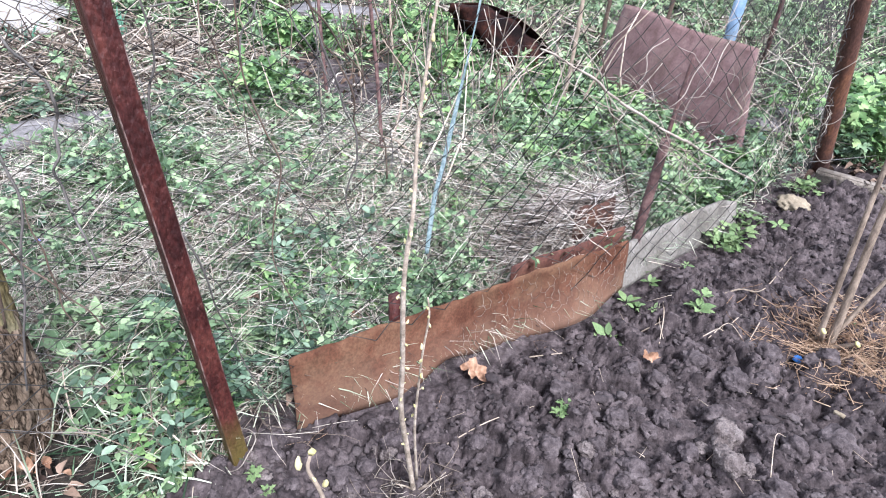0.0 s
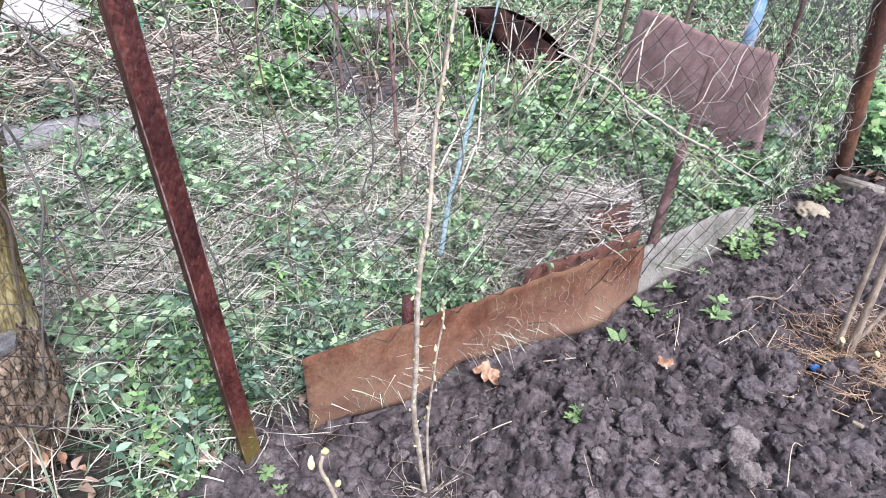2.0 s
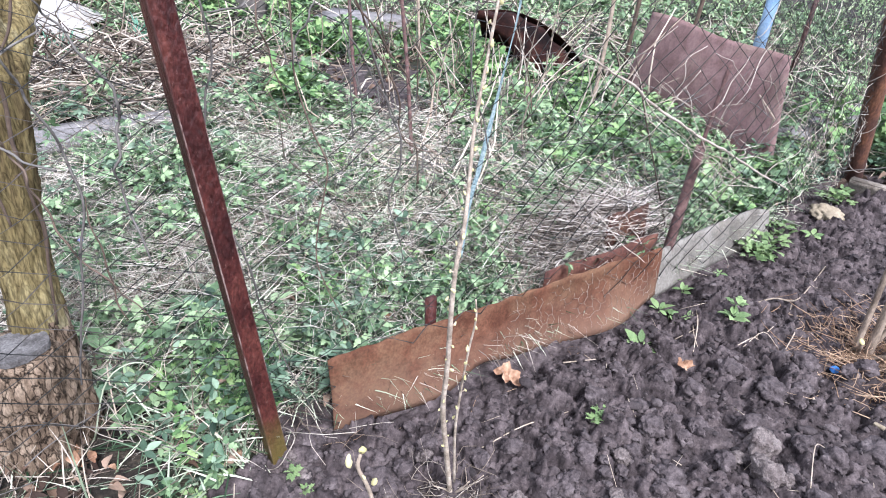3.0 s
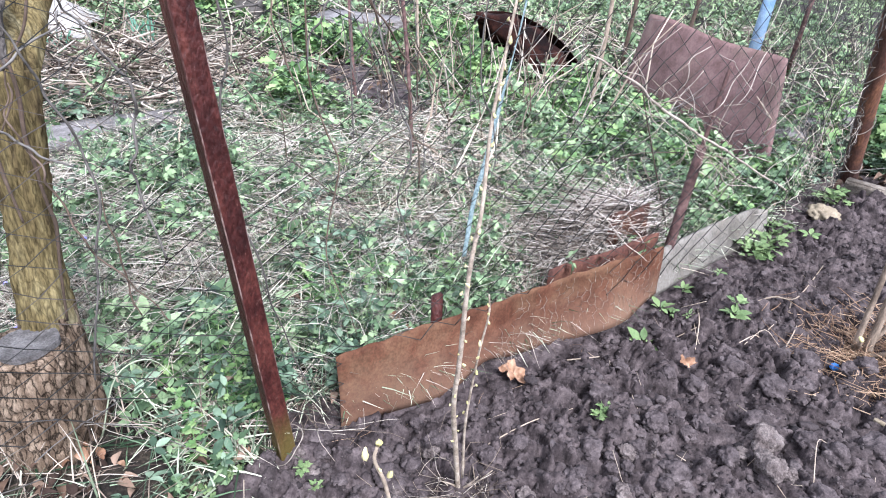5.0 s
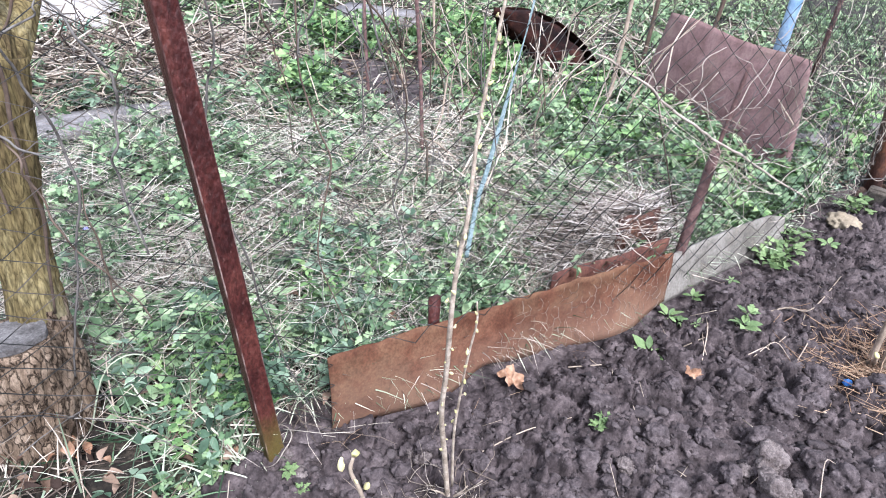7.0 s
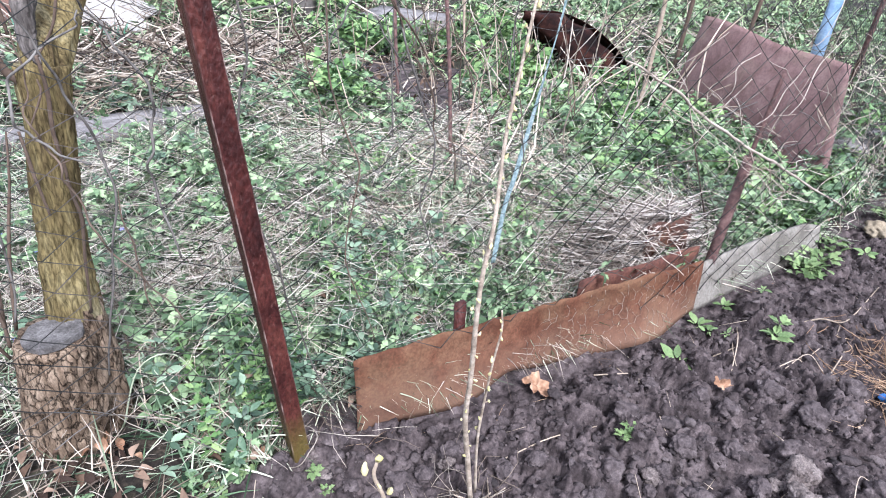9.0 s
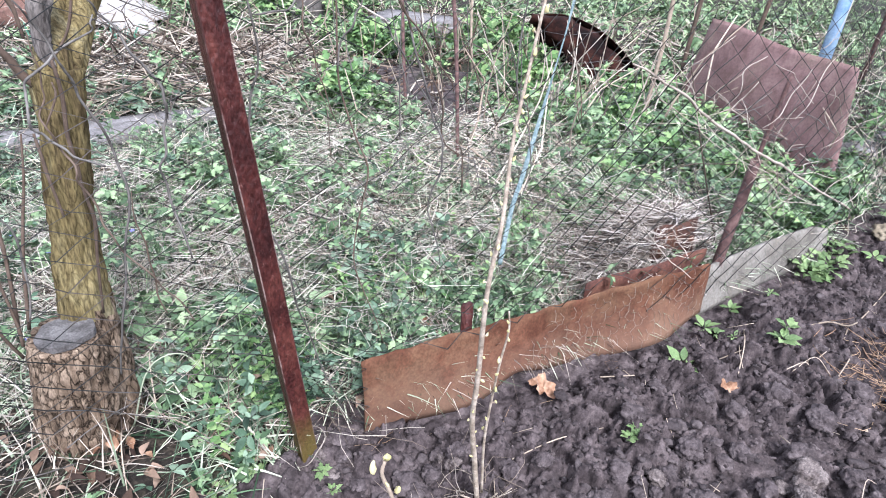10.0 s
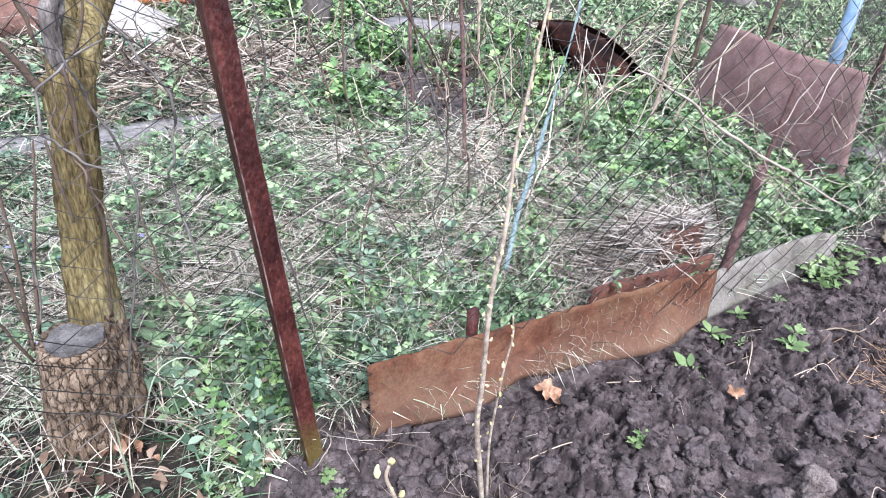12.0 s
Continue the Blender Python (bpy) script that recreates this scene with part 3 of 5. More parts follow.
bm = block((0.035, 0.02, 0.36), 0.004)
stub = tagged(part("iron_stake", bm, RUST_DARK, None, smooth=True), "short rusty iron stake behind the sheet", "stake")
stub.matrix_world = pose(-0.16, 1.735, -0.06, 2, -3, 40)

# the big plate that leans by the corner
bl, br, tr, tl = (np.array(p) for p in ((0.96, 5.06, 0.0), (1.575, 3.62, -0.03), (1.64, 3.98, 0.58), (1.085, 5.12, 0.605)))
P = np.zeros((30, 20, 3))
for i, u in enumerate(np.linspace(0, 1, 30)):
    for j, v in enumerate(np.linspace(0, 1, 20)):
        p = (bl * (1 - u) + br * u) * (1 - v) + (tl * (1 - u) + tr * u) * v
        p = p + np.array((-0.8, -0.38, 0)) * (0.03 * math.sin(u * 3.1) * math.sin(v * 3.1) + (0.08 * (0.22 - v) if v < 0.22 else 0))
        p[2] += 0.012 * math.sin(u * 8) * v
        P[i, j] = p
tagged(sheet("steel_plate", P, 0.004, RUST_PLATE), "large purple-brown rusted steel plate standing among weeds", "metal plate")

# the curled black sheet behind: a front and a back that meet at the crest
curl = thing("curled_sheet", "curled blackened rusty steel sheet lying among stalks", "metal sheet", at=(0.3, 5.1, 0))
crest = smooth_path([(-0.22, 5.40, 0.47), (0.04, 5.405, 0.48), (0.29, 5.36, 0.40), (0.48, 5.24, 0.27), (0.62, 5.12, 0.12)], 6)
hem = smooth_path([(-0.20, 5.38, 0.43), (-0.02, 5.24, 0.36), (0.17, 5.06, 0.19), (0.36, 4.93, 0.06), (0.55, 4.96, 0.0)], 6)
P = np.array([[a_ * (1 - v) + b_ * v + np.array((0.02, -0.06, 0.03)) * math.sin(math.pi * v) + 0.008 * math.sin(i_ * 1.1 + v * 5) for v in np.linspace(0, 1, 9)] for i_, (a_, b_) in enumerate(zip(crest, hem))])
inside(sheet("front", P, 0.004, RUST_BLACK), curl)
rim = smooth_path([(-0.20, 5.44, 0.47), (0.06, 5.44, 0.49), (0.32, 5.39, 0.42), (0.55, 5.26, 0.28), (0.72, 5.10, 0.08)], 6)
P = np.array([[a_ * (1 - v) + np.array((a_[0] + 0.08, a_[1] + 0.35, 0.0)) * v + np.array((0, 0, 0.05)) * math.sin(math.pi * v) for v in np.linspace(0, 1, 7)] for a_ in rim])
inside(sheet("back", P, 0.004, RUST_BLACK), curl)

# ---- slabs, stones and beams ----
def laid(name, size, at, turn, mat, label, category, bevel=0.015, rough=0.012, seed=1, tilt=(0, 0), group=""):
    ob = part(name, block(size, bevel, seed, rough, 3), mat)
    ob.matrix_world = pose(*g(at[0], at[1], at[2]), tilt[0], tilt[1], turn)
    return tagged(ob, label, category, group)


for size, at, turn, seed in (((0.47, 0.34, 0.06), (-2.33, 3.34, -0.02), 41, 2), ((0.44, 0.24, 0.06), (-2.05, 3.59, -0.02), 38, 5), ((0.52, 0.3, 0.06), (-2.76, 2.93, -0.02), 34, 8)):
    laid("paving_slab", size, at, turn, STONE, "grey worn paving slab half buried in weeds", "paving slab", 0.008, 0.004, seed, group="slabs of the path")
laid("flat_stone", (0.95, 0.6, 0.12), (-1.35, 6.7, 0.0), -10, STONE, "large flat grey stone lying on bare earth", "stone", 0.02, 0.012, 9)
laid("concrete_beam", (1.95, 0.22, 0.15), (2.95, 4.95, -0.03), 36, STONE, "long grey concrete beam lying on the ground", "beam", 0.008, 0.0015, 4)
laid("concrete_beam", (0.55, 0.24, 0.12), (1.98, 4.22, -0.02), 36, STONE, "short grey concrete beam end among weeds", "beam", 0.008, 0.002, 14)
laid("edging_board", (0.7, 0.07, 0.09), (2.26, 3.36, -0.02), -36, BOARD, "weathered grey board edging the bed", "board", 0.006, 0.004, 6)

# white sheeting in the back
P = np.zeros((40, 30, 3))
for i, u in enumerate(np.linspace(0, 1, 40)):
    for j, v in enumerate(np.linspace(0, 1, 30)):
        x, y = -4.5 + 1.12 * u - 0.3 * v + 0.06 * math.sin(v * 11), 5.5 - 0.35 * u + 1.05 * v + 0.05 * math.sin(u * 7)
        P[i, j] = (x, y, 0.05 + 0.22 * math.sin(math.pi * min(1, 0.15 + u * 0.8)) * math.sin(math.pi * min(1, v * 0.9 + 0.08)) + 0.05 * float(fbm(np.array([x * 3]), np.array([y * 3]), 8, 2)[0]))
tagged(sheet("white_sheeting", P, 0.008, SACK), "crumpled dirty white sheeting lying on the grass", "plastic sheet")
laid("wooden_crate", (0.9, 0.5, 0.75), (-4.83, 5.2, 0.0), 22, CRATE, "dull reddish-brown painted box standing at the back", "box", 0.01, 0.004, 3)
laid("orange_box", (0.4, 0.3, 0.3), (-4.62, 7.1, 0.0), 5, ORANGE, "orange painted box at the back", "box", 0.02, 0.004, 3)
laid("red_bucket", (0.24, 0.24, 0.3), (-4.27, 7.05, 0.0), 0, RED, "bright red container at the back", "container", 0.06, 0.004, 3)

# the blue post behind the plate
bp = part("blue_post", block((0.09, 0.04, 1.6), 0.006, 3, 0.003), BLUE)
bp.matrix_world = pose(2.02, 5.45, -0.05, -4, 3, 8)
tagged(bp, "flaking pale blue painted board standing upright", "post")

# ---- iron stakes and canes in the plot ----
def stake(foot, head, r, mat, label, name="garden_stake", bend=0.0):
    f, h = np.array(g(*foot, -0.05)), np.array(head, dtype=float)
    m = (f + h) / 2 + np.array((bend, bend * 0.4, 0))
    tagged(rod(name, [f, m, h], r, mat, None, 6, 4, 0.12), label, "stake", "stakes in the plot")


stake((1.09, 5.80), (1.16, 5.9, 1.25), 0.018, DARK_TWIG, "thin dark stake standing among weeds")
stake((2.0, 7.2), (2.1, 7.2, 1.25), 0.022, DARK_TWIG, "thin dark stake standing among weeds")
stake((-0.42, 3.3), (-0.56, 3.6, 1.0), 0.011, RUST_THIN, "thin rusty rod standing in dry grass", bend=0.01)
stake((-0.86, 4.0), (-1.0, 4.4, 1.05), 0.012, RUST_THIN, "thin rusty rod standing in dry grass", bend=-0.01)
stake((0.62, 4.3), (0.66, 4.4, 1.2), 0.013, TWIG, "pale dry cane standing in weeds", bend=0.02)
stake((-0.55, 4.9), (-0.62, 5.0, 0.95), 0.01, TWIG, "pale dry cane standing in weeds", bend=-0.02)

# pale blue webbing that hangs behind the mesh
cen = smooth_path([(0.036, 2.234, 1.226), (0.018, 2.216, 1.02), (-0.007, 2.191, 0.86), (-0.037, 2.161, 0.677), (-0.062, 2.149, 0.52), (-0.083, 2.13, 0.41), (-0.1, 2.11, 0.2)], 8)
P = np.zeros((len(cen), 4, 3))
for i, c in enumerate(cen):
    a = 0.5 + 0.9 * math.sin(i * 0.13)
    for j, v in enumerate((-1, -0.33, 0.33, 1)):
        P[i, j] = c + 0.0078 * v * np.array((math.cos(a), math.sin(a), 0.1))
tagged(sheet("webbing_strap", P, 0.003, STRAP_BLUE), "pale blue woven strap hanging down among the weeds", "strap")

# ---- the old fruit tree with its sawn stump ----
def gnarled(name, pts, radii, mat, parent, ridge=0.1, sides=22, n=7, seed=0, scaly=None):
    """A trunk or limb with ridged bark; below the height scaly it has the brown bark of the stump."""
    p = smooth_path(pts, n)
    rng = np.random.RandomState(seed)
    V, Q, C = tube(p, radii, sides, 0.0)
    m = len(p)
    ax = np.repeat(p, sides, axis=0)
    ang = np.tile(np.arange(sides), m)
    zz = np.repeat(np.arange(m), sides)
    f = 1 + ridge * (vnoise(ang * 0.35 + 0.3 * np.sin(zz * 0.3), zz * 0.18, seed) - 0.5) * 1.6 - ridge * 1.3 * (1 - np.abs(2 * vnoise(ang * 0.8 + 0.4 * np.sin(zz * 0.5), zz * 0.16, seed + 4) - 1)) ** 3 + ridge * 0.5 * (vnoise(ang * 1.9, zz * 0.9, seed + 8) - 0.5)
    V = ax + (V - ax) * f[:, None]
    if scaly is None:
        return inside(build(name, V, [Q, C], mat, None, True), parent)
    low = V[Q].mean(1)[:, 2] < scaly + 0.12 * (vnoise(np.tile(np.arange(sides) * 0.5, m - 1), np.repeat(np.arange(m - 1) * 0.3, sides), 4) - 0.5)
    return inside(build(name, V, [Q, C], mat, None, True, mats=[mat, BARK_BROWN], index=np.append(low, [True, False])), parent)


tree = thing("fruit_tree", "old fruit tree with lichen-yellow bark and a sawn side stump", "tree", at=(-1.13, 1.31, 0))
trunk = gnarled("trunk", [(-1.115, 1.33, -0.05), (-1.10, 1.335, 0.2), (-1.092, 1.34, 0.40), (-1.096, 1.365, 0.55), (-1.085, 1.38, 0.70), (-1.066, 1.39, 0.84), (-1.066, 1.41, 0.97)], [0.1, 0.083, 0.062, 0.053, 0.05, 0.048, 0.054], BARK, tree, 0.1, 64, 12, 2, 0.36)
stump = gnarled("stump", [(-1.155, 1.268, -0.06), (-1.13, 1.262, 0.08), (-1.105, 1.256, 0.2), (-1.088, 1.242, 0.30), (-1.082, 1.238, 0.376)], [0.118, 0.108, 0.1, 0.09, 0.08], BARK_BROWN, tree, 0.075, 72, 14, 6)
cut = [(-1.08 + (0.066 + 0.004 * math.sin(a * 3) + 0.002 * math.sin(a * 7)) * math.cos(a), 1.24 + 0.064 * math.sin(a), 0.371 + 0.005 * math.cos(a)) for a in np.linspace(0, 2 * math.pi, 28, endpoint=False)]
cv = np.array(cut + [(x, y, z + 0.016) for x, y, z in cut])
ci = np.arange(28)
inside(build("sawn_face", cv, [np.stack([ci, (ci + 1) % 28, (ci + 1) % 28 + 28, ci + 28], -1), np.array([ci + 28])], CUT, None, False, "flat grey weathered saw cut"), stump)
gnarled("limb", [(-1.066, 1.405, 0.93), (-1.07, 1.42, 1.0), (-1.128, 1.518, 1.105), (-1.10, 1.46, 1.4)], [0.04, 0.036, 0.033, 0.03], BARK, tree, 0.1, 40, 8, 8)
gnarled("limb", [(-1.066, 1.405, 0.92), (-1.082, 1.516, 1.032), (-1.084, 1.601, 1.115), (-0.93, 1.72, 1.4)], [0.044, 0.04, 0.037, 0.03], BARK, tree, 0.1, 40, 8, 9)
gnarled("dead_snag", [(-1.045, 1.385, 0.979), (-1.059, 1.386, 1.024), (-1.057, 1.401, 1.089), (-1.054, 1.429, 1.155)], [0.006, 0.021, 0.024, 0.02], DEADWOOD, tree, 0.3, 24, 8, 10)
for p, r in (([(-1.013, 1.344, 1.010), (-1.009, 1.344, 0.981), (-1.010, 1.345, 0.926), (-1.016, 1.339, 0.849), (-1.014, 1.342, 0.775), (-1.015, 1.341, 0.745)], 0.0065),
             ([(-1.008, 1.333, 0.749), (-1.007, 1.336, 0.699), (-1.002, 1.337, 0.648), (-1.013, 1.326, 0.544), (-1.026, 1.315, 0.398)], 0.006),
             ([(-1.060, 1.299, 0.863), (-1.058, 1.300, 0.817), (-1.056, 1.301, 0.757), (-1.052, 1.307, 0.665)], 0.0055),
             ([(-1.056, 1.317, 1.180), (-1.055, 1.316, 1.141), (-1.047, 1.323, 1.105), (-1.045, 1.326, 1.051)], 0.007),
             ([(-0.956, 1.377, 1.144), (-0.961, 1.372, 1.113), (-0.975, 1.362, 1.063), (-1.003, 1.338, 1.010)], 0.0042),
             ([(-1.036, 1.307, 0.874), (-1.012, 1.330, 0.937), (-1.012, 1.330, 0.967)], 0.0032),
             ([(-1.007, 1.306, 0.788), (-0.976, 1.334, 0.801), (-0.949, 1.355, 0.802)], 0.002)):
    inside(rod("shoot", p, [r * 0.5, r * 0.72, r * 0.45], DARK_TWIG, None, 6, 5, 0.2), trunk)
inside(rod("broken_limb", [(-1.086, 1.370, 0.942), (-1.101, 1.358, 0.964), (-1.111, 1.346, 1.000), (-1.122, 1.337, 1.026), (-1.139, 1.319, 1.068)], [0.0105, 0.009, 0.0075, 0.007], DARK_TWIG, None, 9, 6, 0.25), tree)
for p in ([(-1.201, 1.298, 0.781), (-1.209, 1.288, 0.714), (-1.215, 1.282, 0.564), (-1.232, 1.262, 0.332)],
          [(-1.219, 1.234, 0.670), (-1.215, 1.237, 0.566), (-1.209, 1.244, 0.388), (-1.211, 1.241, 0.315)],
          [(-1.159, 1.369, 0.826), (-1.175, 1.355, 0.718), (-1.198, 1.331, 0.592), (-1.213, 1.313, 0.488), (-1.233, 1.292, 0.325)],
          [(-1.265, 1.177, 0.519), (-1.242, 1.207, 0.414), (-1.230, 1.220, 0.345), (-1.216, 1.235, 0.282)]):
    inside(rod("sucker", p, [0.002, 0.0034, 0.0042, 0.0046], DARK_TWIG, None, 6, 5, 0.2), stump)

# ---- saplings on the bed ----
def bud(at, size, parent, rng):
    bm = bmesh.new()
    bmesh.ops.create_icosphere(bm, subdivisions=2, radius=1)
    tilt = Euler((rng.uniform(-0.8, 0.8), rng.uniform(-0.8, 0.8), rng.uniform(0, 6))).to_matrix()
    for v in bm.verts:
        t = (v.co.z + 1) / 2
        v.co = Vector((v.co.x * (0.75 - 0.45 * t), v.co.y * (0.75 - 0.45 * t), v.co.z * 1.2)) + noise.noise_vector(v.co * 2 + Vector(at) * 50) * 0.25
        v.co = tilt @ (v.co * size) + Vector(at)
    inside(part("bud", bm, BUD), parent)


bud_rng = random.Random(5)
sap = thing("sapling", "thin bare sapling with swelling pale buds in dug soil", "sapling", at=(-0.06, 1.28, 0))
main_stem = [(-0.055, 1.285, -0.04), (-0.075, 1.24, 0.19), (-0.088, 1.20, 0.36), (-0.084, 1.165, 0.52), (-0.083, 1.135, 0.67), (-0.080, 1.125, 0.78), (-0.070, 1.13, 0.88), (-0.068, 1.15, 1.02), (-0.058, 1.165, 1.12), (-0.045, 1.18, 1.24), (-0.03, 1.19, 1.4)]
stem_a = inside(rod("stem", main_stem, [0.0068, 0.0058, 0.0048, 0.0037, 0.0026, 0.002], SAPLING_BARK, None, 8, 6, 0.1), sap)
side_stem = [(-0.05, 1.27, 0.05), (-0.058, 1.225, 0.27), (-0.053, 1.20, 0.42), (-0.045, 1.175, 0.55), (-0.036, 1.165, 0.64), (-0.04, 1.16, 0.69)]
for tip, w in (((-0.012, 1.255, 0.075), 0.0032), ((-0.10, 1.25, 0.05), 0.0028), ((0.02, 1.24, 0.12), 0.0026), ((-0.085, 1.27, 0.10), 0.0022)):
    inside(rod("side_shoot", [(-0.055, 1.285, -0.02), ((tip[0] - 0.055) / 2 + 0.006, (tip[1] + 1.285) / 2, tip[2] * 0.4), tip], [w, w * 0.6], SAPLING_BARK, None, 6, 4, 0.15), sap)
stem_b = inside(rod("stem", side_stem, [0.0035, 0.0025, 0.0017], SAPLING_BARK, None, 7, 5, 0.1), sap)
for line, count, lo, owner in ((main_stem, 30, 0.12, stem_a), (side_stem, 9, 0.25, stem_b)):
    sp = smooth_path(line, 8)
    for q in range(count):
        c = sp[int((lo + (0.97 - lo) * q / count) * (len(sp) - 1))]
        a = bud_rng.uniform(0, 6.28)
        rr = 0.008 if q < count * 0.6 else 0.005
        e = (c[0] + rr * math.cos(a) * 1.2, c[1] + rr * math.sin(a) * 1.2, c[2] + 0.006)
        inside(rod("spur", [tuple(c), e], 0.0016, TWIG, None, 5, 1), owner)
        bud(e, bud_rng.uniform(0.003, 0.0056), owner, bud_rng)

twig = thing("budding_twig", "short twig with round opening buds in front", "twig", at=(-0.17, 0.95, 0))
inside(rod("stem", [g(-0.15, 0.98, -0.03), (-0.175, 0.94, 0.25), (-0.195, 0.922, 0.42), (-0.215, 0.92, 0.485), (-0.212, 0.925, 0.515)], [0.006, 0.004, 0.003], TWIG, None, 7, 6, 0.1), twig)
for c, r in (((-0.21, 0.928, 0.522), 0.0115), ((-0.232, 0.922, 0.498), 0.0115), ((-0.188, 0.925, 0.45), 0.0105), ((-0.205, 0.915, 0.47), 0.005)):
    bud(c, r, twig, bud_rng)

shrub = thing("pruned_shrub", "pruned bare shrub with several pale brown stems", "shrub", at=(1.34, 2.04, 0))
for p, r in (([(1.35, 2.03, -0.04), (1.345, 2.03, 0.08), (1.355, 2.06, 0.29), (1.365, 2.09, 0.53), (1.40, 2.12, 0.85)], 0.0155),
             ([(1.315, 2.05, -0.03), (1.31, 2.05, 0.08), (1.315, 2.075, 0.31), (1.325, 2.11, 0.58), (1.34, 2.15, 0.9)], 0.0115),
             ([(1.36, 2.035, 0.06), (1.41, 2.045, 0.18), (1.45, 2.045, 0.29), (1.55, 2.05, 0.5)], 0.009),
             ([(1.345, 2.01, 0.0), (1.375, 1.985, 0.035), (1.395, 1.97, 0.055)], 0.0095),
             ([(1.31, 2.03, 0.02), (1.29, 2.0, 0.06), (1.28, 1.99, 0.085)], 0.009)):
    inside(rod("stem", p, [r * 0.95, r * 0.82, r * 0.62], SHRUB_BARK, None, 12, 6, 0.08), shrub)
for c in ((1.396, 1.969, 0.056), (1.28, 1.99, 0.086)):
    bm = bmesh.new()
    bmesh.ops.create_cone(bm, cap_ends=True, segments=12, radius1=0.0115, radius2=0.0105, depth=0.006)
    bmesh.ops.transform(bm, matrix=Matrix.Translation(c) @ Euler((0.5, 0.6, 0)).to_matrix().to_4x4(), verts=bm.verts)
    inside(part("pruning_cut", bm, BUD, None, "pale fresh pruning cut"), shrub)

# far bare trunks
for (x, y), r, lean in (((-2.55, 6.75), 0.15, 0.03), ((2.55, 10.9), 0.24, -0.05), ((-0.3, 11.5), 0.12, 0.0)):
    far_tree = thing("tree", "bare grey-brown trunk standing in the grass behind", "tree", "trunks behind", at=(x, y, 0))
    gnarled("trunk", [(x, y, -0.05), (x + lean, y, 0.25), (x + lean * 2, y, 0.8), (x + lean * 5, y, 2.2)], [r * 1.25, r, r * 0.9, r * 0.8], VINE, far_tree, 0.1, 20, 6, int(r * 100))
    for q in range(3):
        a = q * 2.1 + r * 9
        gnarled("limb", [(x + lean * 4, y, 1.7 + 0.15 * q), (x + 0.4 * math.cos(a), y + 0.4 * math.sin(a), 2.4), (x + 0.9 * math.cos(a), y + 0.9 * math.sin(a), 3.4)], [r * 0.5, r * 0.35, r * 0.15], VINE, far_tree, 0.1, 10, 5, q)

# ---- vines that climb the mesh ----
def vine(pts, r, mat=VINE, name="vine"):
    p = smooth_path([(a, z, 0) for a, z in pts], 3)
    q = [fence_place(ALONG[1] + a + R.normal(0, 0.003), z, 0.010 * math.sin(i * 1.3)) for i, (a, z, _) in enumerate(p)]
    ob = rod(name, q, [r * 0.35, r * 0.68, r * 0.72, r * 0.55], mat, None, 6, 4, 0.25)
    if name == "vine":
        return tagged(ob, "thin bare grey vine woven through the mesh", "vine", "vines on the fence")
    return inside(ob, climber)


climber = thing("dead_climber", "tangle of dry pale stems caught in the mesh", "climber", at=(1.2, 2.8, 0))
vine([(0.12, 0.1), (0.06, 0.38), (0.03, 0.62), (-0.02, 0.79), (0.01, 0.94), (0.05, 1.08), (0.03, 1.3)], 0.0036)
vine([(-0.308, 1.195), (-0.297, 1.136), (-0.279, 1.084), (-0.261, 1.009), (-0.240, 0.940), (-0.236, 0.843), (-0.269, 0.708), (-0.308, 0.580), (-0.347, 0.450)], 0.0034)
vine([(-0.307, 1.121), (-0.310, 1.035), (-0.324, 0.971), (-0.308, 0.915), (-0.305, 0.867), (-0.289, 0.781), (-0.269, 0.708), (-0.236, 0.656), (-0.181, 0.529)], 0.0028, DARK_TWIG)
vine([(-0.209, 1.142), (-0.231, 1.108), (-0.295, 1.074), (-0.337, 1.027), (-0.343, 0.969), (-0.313, 0.929), (-0.255, 0.882)], 0.0034)
vine([(-0.227, 1.192), (-0.194, 1.141), (-0.169, 1.087), (-0.143, 1.038), (-0.128, 0.974), (-0.151, 0.916), (-0.167, 0.835), (-0.155, 0.677)], 0.004)
vine([(-0.232, 0.833), (-0.232, 0.683), (-0.232, 0.570)], 0.0026, DARK_TWIG)
vine([(-0.452, 1.040), (-0.440, 0.998), (-0.421, 0.950)], 0.0024, DARK_TWIG)
vine([(-0.445, 0.879), (-0.428, 0.768), (-0.452, 0.625)], 0.003)
vine([(0.42, 0.5), (0.40, 0.66), (0.43, 0.80), (0.40, 0.93), (0.35, 1.09), (0.31, 1.3)], 0.0036)
vine([(0.52, 0.78), (0.44, 0.82), (0.42, 0.95), (0.37, 1.05), (0.30, 1.22)], 0.0028, DARK_TWIG)
vine([(0.25, 0.3), (0.2, 0.55), (0.24, 0.8), (0.2, 1.0), (0.22, 1.3)], 0.003, DARK_TWIG)
vine([(0.62, 0.62), (0.66, 0.8), (0.60, 0.95), (0.62, 1.2)], 0.0026)
vine([(0.914, 0.99), (1.009, 0.944), (1.127, 0.884), (1.266, 0.799), (1.437, 0.705), (1.582, 0.633), (1.792, 0.541), (2.077, 0.402), (2.516, 0.198)], 0.0068, STEM_PALE)
for q in range(16):
    a0 = R.uniform(0.85, 1.7)
    pts_ = [(a0 + k * R.uniform(0.1, 0.2), 1.525 - 0.585 * (a0 + k * 0.15) + R.normal(0, 0.022)) for k in range(4)]
    vine(pts_, R.uniform(0.0012, 0.0026), STEM_PALE, "dry_stem")
vine([(0.451, 0.953), (0.414, 1.028), (0.359, 1.104), (0.316, 1.184)], 0.003, DARK_TWIG)
vine([(0.426, 0.865), (0.372, 0.981), (0.329, 1.059), (0.306, 1.113)], 0.0026)
vine([(0.191, 1.018), (0.209, 1.068), (0.237, 1.117), (0.259, 1.154)], 0.003)
